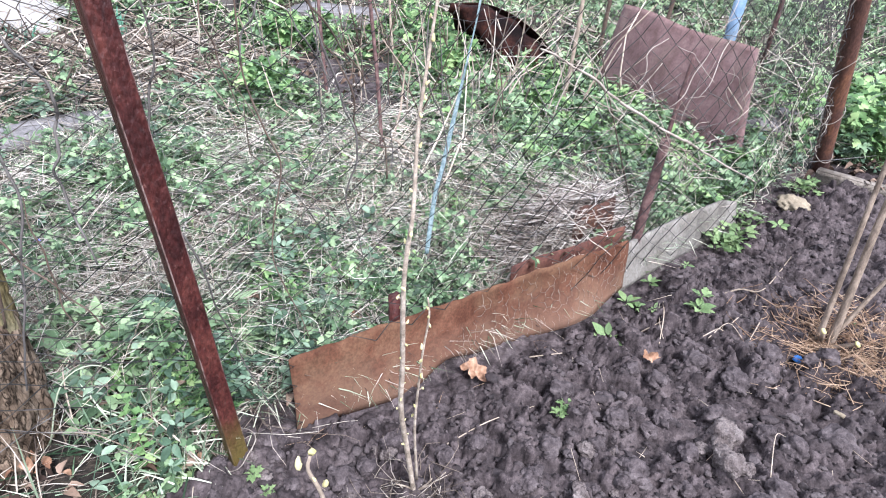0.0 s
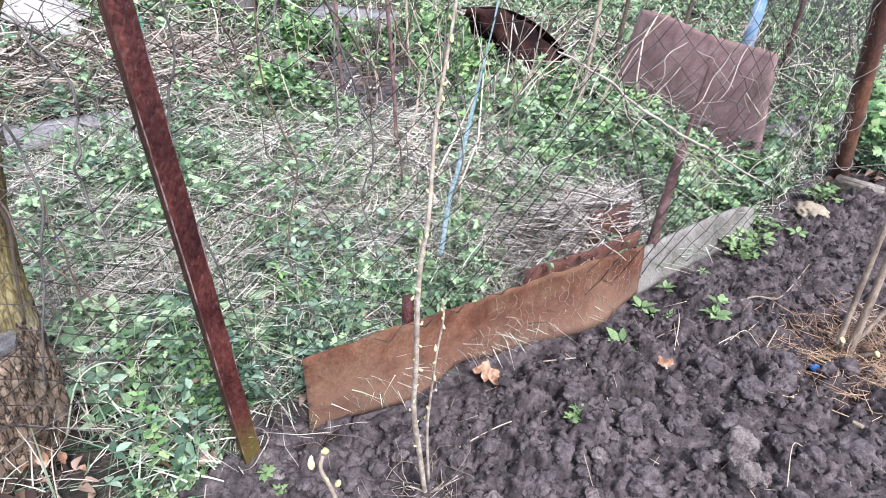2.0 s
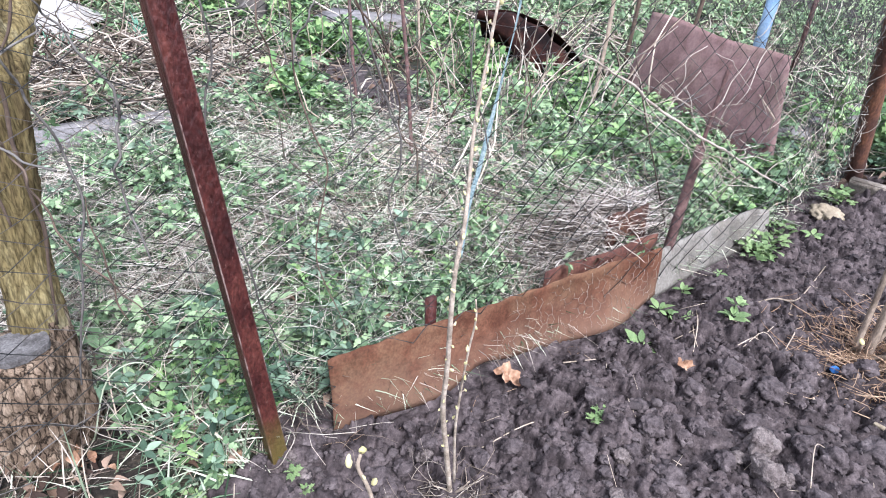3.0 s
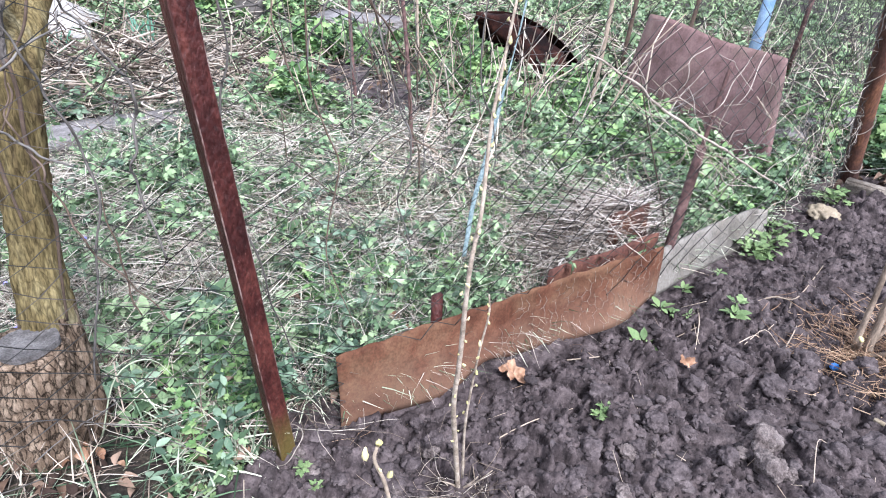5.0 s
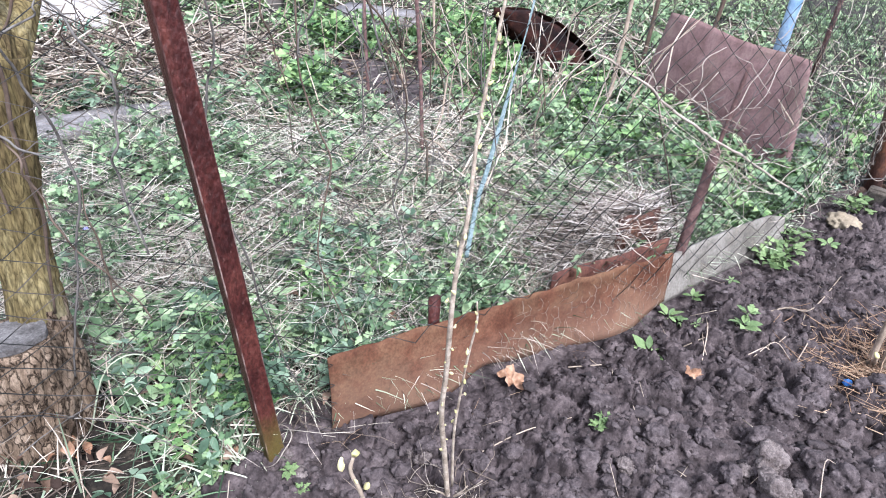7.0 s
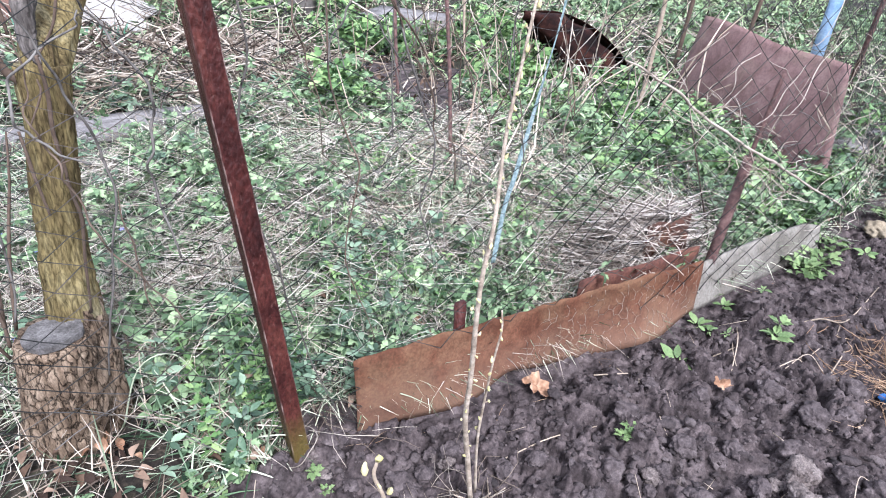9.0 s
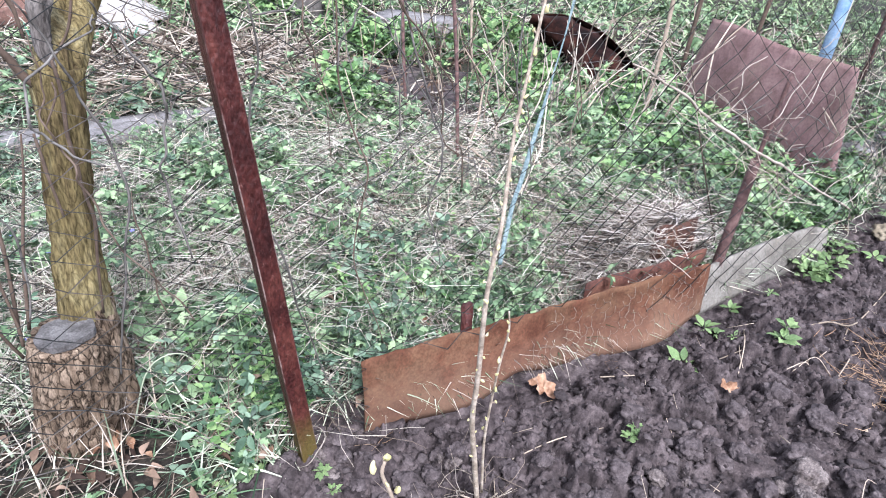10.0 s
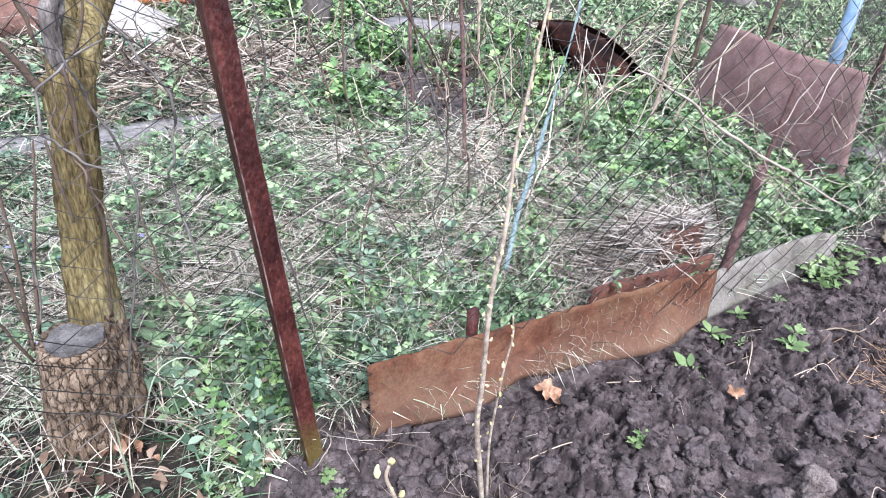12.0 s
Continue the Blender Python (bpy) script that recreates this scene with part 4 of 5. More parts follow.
vine([(0.303, 1.113), (0.269, 1.137), (0.236, 1.165), (0.212, 1.197)], 0.0026, STEM_PALE)
vine([(0.041, 1.133), (0.080, 1.133), (0.115, 1.141), (0.139, 1.161)], 0.003)
vine([(0.177, 0.923), (0.159, 1.027), (0.143, 1.106), (0.142, 1.169)], 0.0026, DARK_TWIG)
for q in range(125):
    a = 0.9 + 2.5 * R.rand() ** 0.7
    z = R.uniform(0.4 if a < 1.9 else 0.15, 1.0)
    l = R.uniform(0.12, 0.4)
    t = R.uniform(-1.2, 1.2)
    vine([(a, z), (a + l * 0.5 * math.cos(t) + R.normal(0, 0.02), z + l * 0.5 * math.sin(t)), (a + l * math.cos(t), min(1.25, max(0.05, z + l * math.sin(t) + R.normal(0, 0.03))))], R.uniform(0.001, 0.0022), STEM_PALE if R.rand() < 0.75 else VINE, "dry_stem")
for q in range(40):
    a, z = R.uniform(2.55, 3.45), R.uniform(0.0, 0.42)
    l = R.uniform(0.08, 0.22)
    t, w = R.uniform(0, 6.28), R.uniform(-1.3, 1.3)
    vine([(a + l * k * math.cos(t + w * k), max(0.02, z + l * k * abs(math.sin(t + w * k)))) for k in (0, 0.35, 0.7, 1)], R.uniform(0.0012, 0.003), (STEM_PALE, VINE, STEM_PALE)[q % 3], "dry_stem")

# ---- vegetation ----
def leaf_shape(lobed):
    """One leaf along x, one long, as vertices and triangles."""
    side = [(0.2, 0.2, 0.05), (0.42, 0.31, 0.08), (0.48, 0.19, 0.05), (0.72, 0.23, 0.05), (0.78, 0.11, 0.01)] if lobed else [(0.15, 0.15, 0.05), (0.38, 0.25, 0.08), (0.6, 0.22, 0.06), (0.82, 0.12, 0.01)]
    mid = [(0, 0, 0), (0.3, 0, 0.0), (0.62, 0, 0.02), (1, 0, -0.08)]
    V = mid + side + [(x, -y, z) for x, y, z in side]
    k, F = len(side), []
    for sgn, o in ((1, 4), (-1, 4 + k)):
        chain = [0] + [o + i for i in range(k)] + [3]
        core = [0] + ([1, 1, 2, 2] if k == 5 else [1, 1, 2]) + [2]
        for i in range(len(chain) - 1):
            a, b, c = chain[i], chain[i + 1], core[min(i + 1, len(core) - 1)]
            if len({a, b, c}) == 3:
                F.append((a, b, c) if sgn < 0 else (b, a, c))
            d = core[min(i, len(core) - 1)]
            if d != c and len({a, c, d}) == 3:
                F.append((a, c, d) if sgn < 0 else (c, a, d))
    return np.array(V), np.array(F)


def turned(V, yaw, scale=1.0, at=(0, 0, 0)):
    c, s_ = math.cos(yaw), math.sin(yaw)
    return V @ np.array([[c, s_, 0], [-s_, c, 0], [0, 0, 1]]) * scale + np.array(at)


def trefoil(lobed=True):
    v, f = leaf_shape(lobed)
    Vs, Fs, o = [], [], 0
    for yaw, sc, at in ((0, 1.0, (0.12, 0, 0)), (1.15, 0.85, (0.05, 0.03, 0)), (-1.15, 0.85, (0.05, -0.03, 0))):
        Vs.append(turned(v, yaw, sc * 0.62, at)), Fs.append(f + o)
        o += len(v)
    return np.vstack(Vs), np.vstack(Fs)


def strewn(V, F, pos, yaw, pitch, roll, scale):
    """Copies of a small shape at many places, joined: vertices and faces."""
    n = len(pos)
    cy_, sy_, cp, sp_, cr, sr = np.cos(yaw), np.sin(yaw), np.cos(pitch), np.sin(pitch), np.cos(roll), np.sin(roll)
    Z, O = np.zeros(n), np.ones(n)
    mat3 = lambda *r: np.stack(r, -1).reshape(n, 3, 3)
    M = mat3(cy_, -sy_, Z, sy_, cy_, Z, Z, Z, O) @ mat3(cp, Z, sp_, Z, O, Z, -sp_, Z, cp) @ mat3(O, Z, Z, Z, cr, -sr, Z, sr, cr)
    W = np.einsum("nij,mj->nmi", M, V) * np.asarray(scale).reshape(n, 1, -1) + pos[:, None]
    return W.reshape(-1, 3), (F[None] + (np.arange(n) * len(V))[:, None, None]).reshape(-1, F.shape[1])


GREEN = [(-0.68, 1.6, 0.42, 1.0), (-0.3, 1.9, 0.35, 0.7), (1.15, 3.6, 0.55, 1.0), (0.75, 4.3, 0.6, 0.8), (0.1, 4.75, 0.5, 0.6), (-1.45, 5.7, 0.35, 1.2), (-2.7, 7.4, 0.5, 1.2), (-0.4, 5.9, 0.4, 0.9), (-1.2, 4.1, 0.35, 0.8), (1.6, 3.25, 0.25, 1.0), (1.3, 3.15, 0.3, 0.7), (0.3, 2.9, 0.35, 0.5), (-1.5, 2.6, 0.5, 0.5), (2.6, 4.0, 0.35, 0.8), (-1.7, 5.0, 0.3, 0.4)]
DRY = [(-1.15, 2.0, 0.33, 0.7), (-0.15, 2.25, 0.2, 0.5), (-0.3, 3.3, 0.4, 1.0), (-0.75, 3.9, 0.4, 0.7), (-2.7, 4.5, 0.75, 1.3), (-1.9, 4.6, 0.5, 0.8), (0.1, 3.6, 0.5, 0.6), (0.45, 2.75, 0.3, 0.3), (-0.6, 2.6, 0.5, 0.4), (-1.0, 6.6, 0.7, 0.6), (-0.3, 4.5, 0.4, 0.6), (0.3, 6.3, 0.5, 0.6), (1.6, 4.4, 0.4, 0.5)]
FOOTING = [(-0.8, 1.28, 0.26, 1.0), (-1.0, 1.5, 0.2, 0.6)]
MUCK = [(-1.02, 1.1, 0.17, 1.5), (-0.78, 1.16, 0.13, 1.0), (-1.3, 1.0, 0.25, 1.0)]
PAVED = [(-2.44, 3.24, 0.22), (-2.24, 3.42, 0.23), (-2.3, 3.2, 0.2), (-2.1, 3.5, 0.18), (-1.95, 3.66, 0.15), (-2.86, 2.86, 0.2), (-2.66, 3.0, 0.2), (-1.35, 6.7, 0.45), (-1.7, 6.7, 0.3)]


def field(spots, x, y):
    t = np.zeros_like(x)
    for a, b, r, w in spots:
        t += w * np.exp(-((x - a) ** 2 + (y - b) ** 2) / r ** 2)
    return t


def open_to(x, y, margin=0.085):
    """Where weeds can grow: behind the fence and off the bare patches."""
    ok = behind(x, y) > np.where(x < -0.57, -0.06, margin)
    for a, b, r in BARE + PAVED:
        ok &= (x - a) ** 2 + (y - b) ** 2 > (r * (0.8 + 0.4 * vnoise(x * 9, y * 9, 3))) ** 2
    # the low strip before the leaning plate stays short
    run, out_ = 0.393 * (x - 1.575) - 0.919 * (y - 3.62), -0.919 * (x - 1.575) - 0.393 * (y - 3.62)
    ok &= ~((run > -0.9) & (run < 0.1) & (out_ > -0.05) & (out_ < 0.17 + 0.12 * vnoise(x * 9, y * 9, 6)))
    return ok & ((x + 1.12) ** 2 + (y - 1.28) ** 2 > 0.15 ** 2)


def sown(n, rng, weight, x0=-3.2, x1=2.6, y0=0.55, y1=4.6):
    """n places in a rectangle, kept by their weight."""
    xs, ys, m = [], [], 0
    while m < n:
        x, y = rng.uniform(x0, x1, n * 2), rng.uniform(y0, y1, n * 2)
        keep = open_to(x, y) & (rng.rand(n * 2) < weight(x, y))
        xs.append(x[keep]), ys.append(y[keep])
        m += keep.sum()
    return np.concatenate(xs)[:n], np.concatenate(ys)[:n]


def seen_from_path(x, y):
    return np.abs(x + 0.1) < 1.02 * (y + 0.2) + 0.3


def clumpy(x, y, k):
    """Weeds come in clumps with gaps between."""
    return np.clip(6.0 * (fbm(x * 4.6, y * 4.6, k, 2) - 0.42), 0.015, 1)


def leafy(name, n, mat, seed, weight, size, label, rect, per=7, lobed=True, tall=0.115):
    """Leafy weeds: rosettes of three-part leaves on thin stalks."""
    rng = np.random.RandomState(seed)
    px, py = sown(n, rng, lambda x, y: weight(x, y) * clumpy(x, y, seed + 200), *rect)
    k = rng.randint(per - 3, per + 4, n)
    i = np.repeat(np.arange(n), k)
    m = len(i)
    a = rng.uniform(0, 2 * np.pi, m)
    vigour = (rng.uniform(0.45, 1.5, n) * (0.55 + 0.6 * clumpy(px, py, seed + 200)))[i]
    out = rng.uniform(0.0, 0.06, m) * vigour
    up = (rng.uniform(0.25, 1.0, m) * tall) * vigour
    x, y = px[i] + out * np.cos(a), py[i] + out * np.sin(a)
    ok = behind(x, y) > np.where(x < -0.57, -0.05, 0.095)
    i, a, vigour, up, x, y = i[ok], a[ok], vigour[ok], up[ok], x[ok], y[ok]
    m = len(i)
    z = height(x, y) + up
    V, F = trefoil(lobed)
    sc = size * rng.uniform(0.6, 1.35, m) * vigour ** 0.5 * (1 + 0.28 * np.clip(y - 2, 0, 1.6))
    W, T = strewn(V, F, np.stack([x, y, z], -1), a + rng.normal(0, 0.5, m), rng.normal(0.2, 0.5, m), rng.normal(0, 0.45, m), sc)
    foot = np.stack([px[i], py[i], height(px[i], py[i])], -1)
    head = np.stack([x, y, z], -1)
    w = np.stack([-np.sin(a), np.cos(a), np.zeros(m)], -1) * 0.0012
    SV = np.stack([foot - w, foot + w, head + w, head - w], 1).reshape(-1, 3)
    SQ = (np.arange(4)[None] + 4 * np.arange(m)[:, None]) + len(W)
    return tagged(build(name, np.vstack([W, SV]), [T, SQ], mat), label, "weeds", kind="stuff")


NEAR = (-4.3, 2.4, 0.6, 4.6)
MID = (-6.5, 6.5, 4.4, 9.0)
leafy("leafy_weeds", 1600, LEAF, 1, lambda x, y: np.where(seen_from_path(x, y), np.clip(0.24 + 0.6 * field(GREEN, x, y) - 0.35 * field(DRY, x, y) - field(MUCK, x, y) - 0.55 * field(FOOTING, x, y), 0.03, 1), 0), 0.043, "bright green leafy weeds covering the plot", NEAR)
leafy("leafy_weeds", 900, LEAF_DARK, 2, lambda x, y: np.where(seen_from_path(x, y), np.clip(0.22 - 0.6 * field(MUCK, x, y) - 0.2 * field(FOOTING, x, y) + 0.45 * field(GREEN[:2], x, y) + 0.3 * (fbm(x * 2, y * 2, 50, 3) - 0.4) - 0.4 * field(DRY, x, y), 0.03, 1), 0), 0.051, "dark green leafy weeds with broad leaves", NEAR, 6, False, 0.1)
leafy("broad_leaves", 170, LEAF, 5, lambda x, y: np.where(seen_from_path(x, y), np.clip(field(GREEN[:2], x, y) - 0.3 * field(FOOTING, x, y), 0, 1), 0), 0.085, "broad pale-veined leaves low among the weeds", NEAR, 5, False, 0.07)
leafy("lush_weeds", 620, LEAF_BRIGHT, 6, lambda x, y: np.where(seen_from_path(x, y), np.clip(1.2 * field(GREEN[2:5] + GREEN[9:11], x, y), 0, 1), 0), 0.05, "lush bright green weeds by the plate", (-0.6, 2.2, 2.9, 5.2), 9, True, 0.12)
leafy("lush_weeds", 560, LEAF_BRIGHT, 7, lambda x, y: np.clip(1.5 * field([(-1.45, 5.7, 0.35, 1), (-1.3, 5.3, 0.2, 1), (-2.8, 7.3, 0.5, 1), (-0.45, 5.9, 0.4, 1), (-0.2, 5.0, 0.3, 0.7), (-1.2, 4.1, 0.3, 0.8), (-0.75, 6.6, 0.3, 0.7), (2.5, 4.1, 0.3, 1), (2.9, 4.4, 0.4, 1)], x, y), 0, 1), 0.068, "lush bright green clumps at the back", (-3.6, 3.4, 3.7, 8.2), 9, True, 0.18)
leafy("leafy_weeds", 600, LEAF, 4, lambda x, y: np.where(seen_from_path(x, y), np.clip(0.2 + field(GREEN, x, y) - field(MUCK, x, y) - field(FOOTING, x, y), 0.02, 1), 0), 0.042, "taller bright green weeds standing in clumps", NEAR, 9, True, 0.16)
leafy("leafy_weeds", 1300, LEAF, 3, lambda x, y: np.where(seen_from_path(x, y), np.clip(0.12 + 0.9 * field(GREEN, x, y) + 0.5 * (fbm(x * 1.3, y * 1.3, 60, 3) - 0.5) - 0.4 * field(DRY, x, y), 0.02, 1), 0), 0.06, "clumps of green weeds in rough grass", MID, 8, True, 0.13)


def nettles(n, seed, spots, size, label):
    """Upright leafy shoots: pairs of toothed leaves in tiers on a thin stem, smaller towards the tip."""
    rng = np.random.RandomState(seed)
    V, F = leaf_shape(True)
    Ws, Ts, o = [], [], 0
    for q in range(n):
        cx_, cy_, spread_, _ = spots[rng.choice(len(spots), p=np.array([w[3] for w in spots]) / sum(w[3] for w in spots))]
        x, y = cx_ + rng.normal(0, spread_), cy_ + rng.normal(0, spread_)
        if behind(x, y) < (0.0 if x < -0.6 else 0.12):
            continue
        tiers, tall = rng.randint(4, 8), rng.uniform(0.07, 0.17)
        lean, z0, turn = rng.normal(0, 0.03, 2), float(height(np.array([x]), np.array([y]))[0]), rng.uniform(0, 3.14)
        t = np.repeat((np.arange(tiers) + 1) / tiers, 2)
        m = len(t)
        yaw = turn + np.repeat(np.arange(tiers) * 1.57, 2) + np.tile((0, math.pi), tiers) + rng.normal(0, 0.25, m)
        pos = np.stack([x + lean[0] * t, y + lean[1] * t, z0 + tall * t], -1)
        W, T = strewn(V, F, pos, yaw, rng.normal(0.12, 0.25, m) - 0.5 * (t > 0.9), rng.normal(0, 0.2, m), size * (1.15 - 0.6 * t) * rng.uniform(0.8, 1.15, m))
        stem, quads, caps = tube([(x, y, z0 - 0.01), (x + lean[0] / 2, y + lean[1] / 2, z0 + tall / 2), (x + lean[0], y + lean[1], z0 + tall)], 0.0016, 3)
        tri = np.concatenate([quads[:, [0, 1, 2]], quads[:, [0, 2, 3]], caps])
        Ws += [W, stem]
        Ts += [T + o, tri + o + len(W)]
        o += len(W) + len(stem)
    return tagged(build("nettles", np.vstack(Ws), [np.vstack(Ts)], LEAF_BRIGHT), label, "weeds", kind="stuff")


nettles(150, 51, [(-0.52, 1.98, 0.08, 1.3), (-0.66, 1.48, 0.08, 0.7), (-0.72, 1.24, 0.06, 0.25), (-0.85, 1.62, 0.08, 0.8), (-0.33, 2.42, 0.09, 0.8), (-0.65, 2.2, 0.1, 0.8), (0.0, 2.6, 0.1, 1.0), (-1.25, 2.5, 0.12, 0.9), (0.2, 3.0, 0.12, 0.8), (-0.75, 3.0, 0.12, 0.8), (-0.2, 2.1, 0.07, 0.6)], 0.05, "clumps of upright green nettles with toothed leaves")
nettles(150, 52, [(1.0, 3.3, 0.13, 1), (1.3, 3.3, 0.12, 1), (0.75, 3.9, 0.15, 1), (0.55, 3.5, 0.12, 0.6), (1.82, 3.95, 0.08, 0.7), (2.48, 4.22, 0.12, 0.8), (1.72, 3.33, 0.06, 0.6), (0.3, 4.7, 0.2, 0.8)], 0.062, "clumps of bright upright nettles near the plate")


def blades(name, n, mat, seed, weight, rect, length, width, label, category, flat=0.5, bend=0.6):
    """Grass blades or dry ribbons: bent tapering strips, pointing every way."""
    rng = np.random.RandomState(seed)
    x, y = sown(n, rng, weight, *rect)
    q = np.linspace(0, 1, 4)
    vs = []
    for t in q:
        wv = 0.5 * (1 - t ** 2 * 0.95)
        vs += [(t, wv, -0.5 * bend * t * t), (t, -wv, -0.5 * bend * t * t)]
    V = np.array(vs)
    F = np.array([(0, 1, 3, 2), (2, 3, 5, 4), (4, 5, 7, 6)])
    l = length * rng.uniform(0.5, 1.5, n)
    pitch = -np.abs(rng.normal(0.9 - flat, 0.4, n))
    sc = np.stack([l, width * rng.uniform(0.6, 1.3, n) * (1 + 0.45 * np.clip(y - 2, 0, 1.6)), l], -1)
    c = np.stack([x, y, height(x, y) + rng.uniform(0, 0.035, n)], -1)
    # strips are scaled in their own measures, then turned
    Vn = V[None] * sc[:, None]
    yaw, roll = rng.uniform(0, 2 * np.pi, n), rng.normal(0, 0.5, n)
    cy_, sy_, cp, sp_ = np.cos(yaw)[:, None], np.sin(yaw)[:, None], np.cos(pitch)[:, None], np.sin(pitch)[:, None]
    X, Y, Z = Vn[..., 0], Vn[..., 1] * np.cos(roll)[:, None], Vn[..., 2] + Vn[..., 1] * np.sin(roll)[:, None]
    X, Z = X * cp + Z * sp_, -X * sp_ + Z * cp
    W = np.stack([X * cy_ - Y * sy_, X * sy_ + Y * cy_, np.maximum(Z, -0.01)], -1) + c[:, None]
    T = (F[None] + (np.arange(n) * 8)[:, None, None]).reshape(-1, 4)
    return tagged(build(name, W.reshape(-1, 3), [T], mat), label, category, kind="stuff")


even = lambda x, y: np.where(seen_from_path(x, y), np.clip(0.35 + 1.2 * (fbm(x * 1.7, y * 1.7, 70, 3) - 0.45) + 2.2 * (fbm(x * 6, y * 6, 71, 2) - 0.5) - 0.3 * field(FOOTING, x, y), 0.05, 1), 0)
blades("grass", 23000, GRASS, 11, even, NEAR, 0.11, 0.0052, "pale green rough grass between the weeds", "grass", 0.45)
blades("grass", 30000, GRASS_FAR, 12, lambda x, y: np.where(seen_from_path(x, y), 0.4 + 0.9 * (fbm(x, y, 80, 3) - 0.4), 0), (-9, 9, 4.4, 14.5), 0.13, 0.009, "pale green rough grass behind the plot", "grass", 0.4)
blades("pale_grass", 15000, GRASS_PALE, 15, lambda x, y: np.where(seen_from_path(x, y), np.clip(0.5 + field(GREEN[:2], x, y) - field(MUCK, x, y) - 0.9 * field(FOOTING, x, y), 0.03, 2) * np.clip(5 * (fbm(x * 5, y * 5, 72, 2) - 0.42), 0.05, 1), 0), (-2.2, 1.8, 0.6, 4.0), 0.15, 0.0044, "pale bleached grass blades among the weeds", "grass", 0.6, 0.5)
blades("grass", 9000, GRASS_FAR, 16, lambda x, y: 1.0 * ~seen_from_path(x, y), (-8, 8, -4, 12), 0.2, 0.02, "rough grass over the rest of the plot", "grass", 0.4)
dryw = lambda x, y: np.where(seen_from_path(x, y), np.clip(0.15 + field(DRY, x, y) + 0.6 * (fbm(x * 2.1, y * 2.1, 90, 3) - 0.5) + 1.6 * (fbm(x * 5.5, y * 5.5, 91, 2) - 0.5) - 0.2 * field(GREEN, x, y), 0.03, 1), 0)
blades("dry_grass", 8500, STRAW, 13, dryw, NEAR, 0.14, 0.0032, "bleached dry grass lying over the weeds", "dry grass", 0.75, 0.35)
blades("dry_grass", 9500, STRAW_BROWN, 17, lambda x, y: np.where(seen_from_path(x, y), np.clip(5 * (fbm(x * 5.2, y * 5.2, 92, 2) - 0.44) - 0.8 * field(FOOTING, x, y) - 0.6 * field(MUCK, x, y), 0.04, 1), 0), (-1.9, 0.3, 0.6, 3.0), 0.16, 0.0036, "bleached dry grass matted under the near weeds", "dry grass", 0.6, 0.45)
blades("dry_grass", 6000, STRAW_BROWN, 14, dryw, (-7, 6, 4.4, 9), 0.22, 0.007, "bleached dry grass and stalks at the back", "dry grass", 0.75, 0.35)


def stalks(name, n, mat, seed, place, length, radius, label, category, up=0.25, rise=0.05, mound=None, heading=None, limp=0.17):
    """Many thin crooked dry stalks as three-sided rods, joined."""
    rng = np.random.RandomState(seed)
    x, y = place(n, rng)
    parts = []
    base = height(x, y) + (mound(x, y) if mound else 0)
    for i in range(n):
        l = length * rng.uniform(0.4, 1.6)
        a, e = rng.uniform(0, 6.283) if heading is None else rng.normal(*heading) + math.pi * rng.randint(2), abs(rng.normal(0, up))
        d = np.array((math.cos(a) * math.cos(e), math.sin(a) * math.cos(e), math.sin(e)))
        p0 = np.array((x[i], y[i], base[i] + rng.uniform(0.0, rise)))
        if behind(p0[0], p0[1]) > 0.05 and behind(p0[0] + d[0] * l, p0[1] + d[1] * l) < 0.1:
            d[:2] = -d[:2]
        kink = rng.normal(0, limp * l, 3) * np.array((1, 1, 0.4))
        pts = [p0, p0 + d * l * 0.35 + kink * 0.7, p0 + d * l * 0.7 + kink, p0 + d * l]
        thick = radius * (1 + 0.5 * min(1.5, max(0.0, y[i] - 2)))
        parts.append(tube(pts, [thick * rng.uniform(0.6, 1.4), thick * 0.5], 3))
    V, F = join(parts)
    return tagged(build(name, V, F, mat), label, category, kind="stuff")


stalks("dry_stalks", 3600, STRAW, 21, lambda n, r: sown(n, r, lambda x, y: np.clip(dryw(x, y) + 0.25 * seen_from_path(x, y), 0, 1), *NEAR), 0.22, 0.0015, "tangle of bleached dry stalks over the weeds", "dry stalks", 0.3, 0.09)
stalks("dry_stalks", 1300, STRAW_BROWN, 22, lambda n, r: sown(n, r, dryw, -5, 3, 4.4, 7.5), 0.35, 0.003, "tangle of bleached dry stalks at the back", "dry stalks", 0.35, 0.1)
stalks("dead_brambles", 900, VINE, 23, lambda n, r: sown(n, r, even, *NEAR), 0.4, 0.002, "grey dead stems lying through the weeds", "dry stalks", 0.35, 0.1)
stalks("standing_stalks", 110, STRAW, 24, lambda n, r: sown(n, r, lambda x, y: np.clip(field(DRY, x, y) + field([(0.3, 4.6, 0.5, 1), (0.1, 5.3, 0.6, 1), (-0.8, 5.6, 0.6, 1)], x, y), 0, 1), -3, 2, 2.6, 6.5), 0.55, 0.004, "upright dry stalks of last year's plants", "dry stalks", 1.5, 0.02)
stalks("straw_threads", 6000, THREAD, 41, lambda n, r: sown(n, r, lambda x, y: np.where(seen_from_path(x, y), np.clip(0.5 + 1.6 * (fbm(x * 3.7, y * 3.7, 95, 2) - 0.5) - 0.5 * field(GREEN[:1], x, y) - 0.6 * field(MUCK, x, y) - 0.6 * field(FOOTING, x, y) - 0.3 * field([(0.1, 2.5, 0.3, 1)], x, y) + 0.5 * field(DRY[:2], x, y) - 0.3 * np.clip(y - 2.6, 0, 1), 0.05, 1), 0), -2.0, 1.1, 0.8, 4.0), 0.19, 0.0013, "thin bleached grass threads hanging over the weeds", "dry grass", 0.22, 0.13, None, None, 0.26)


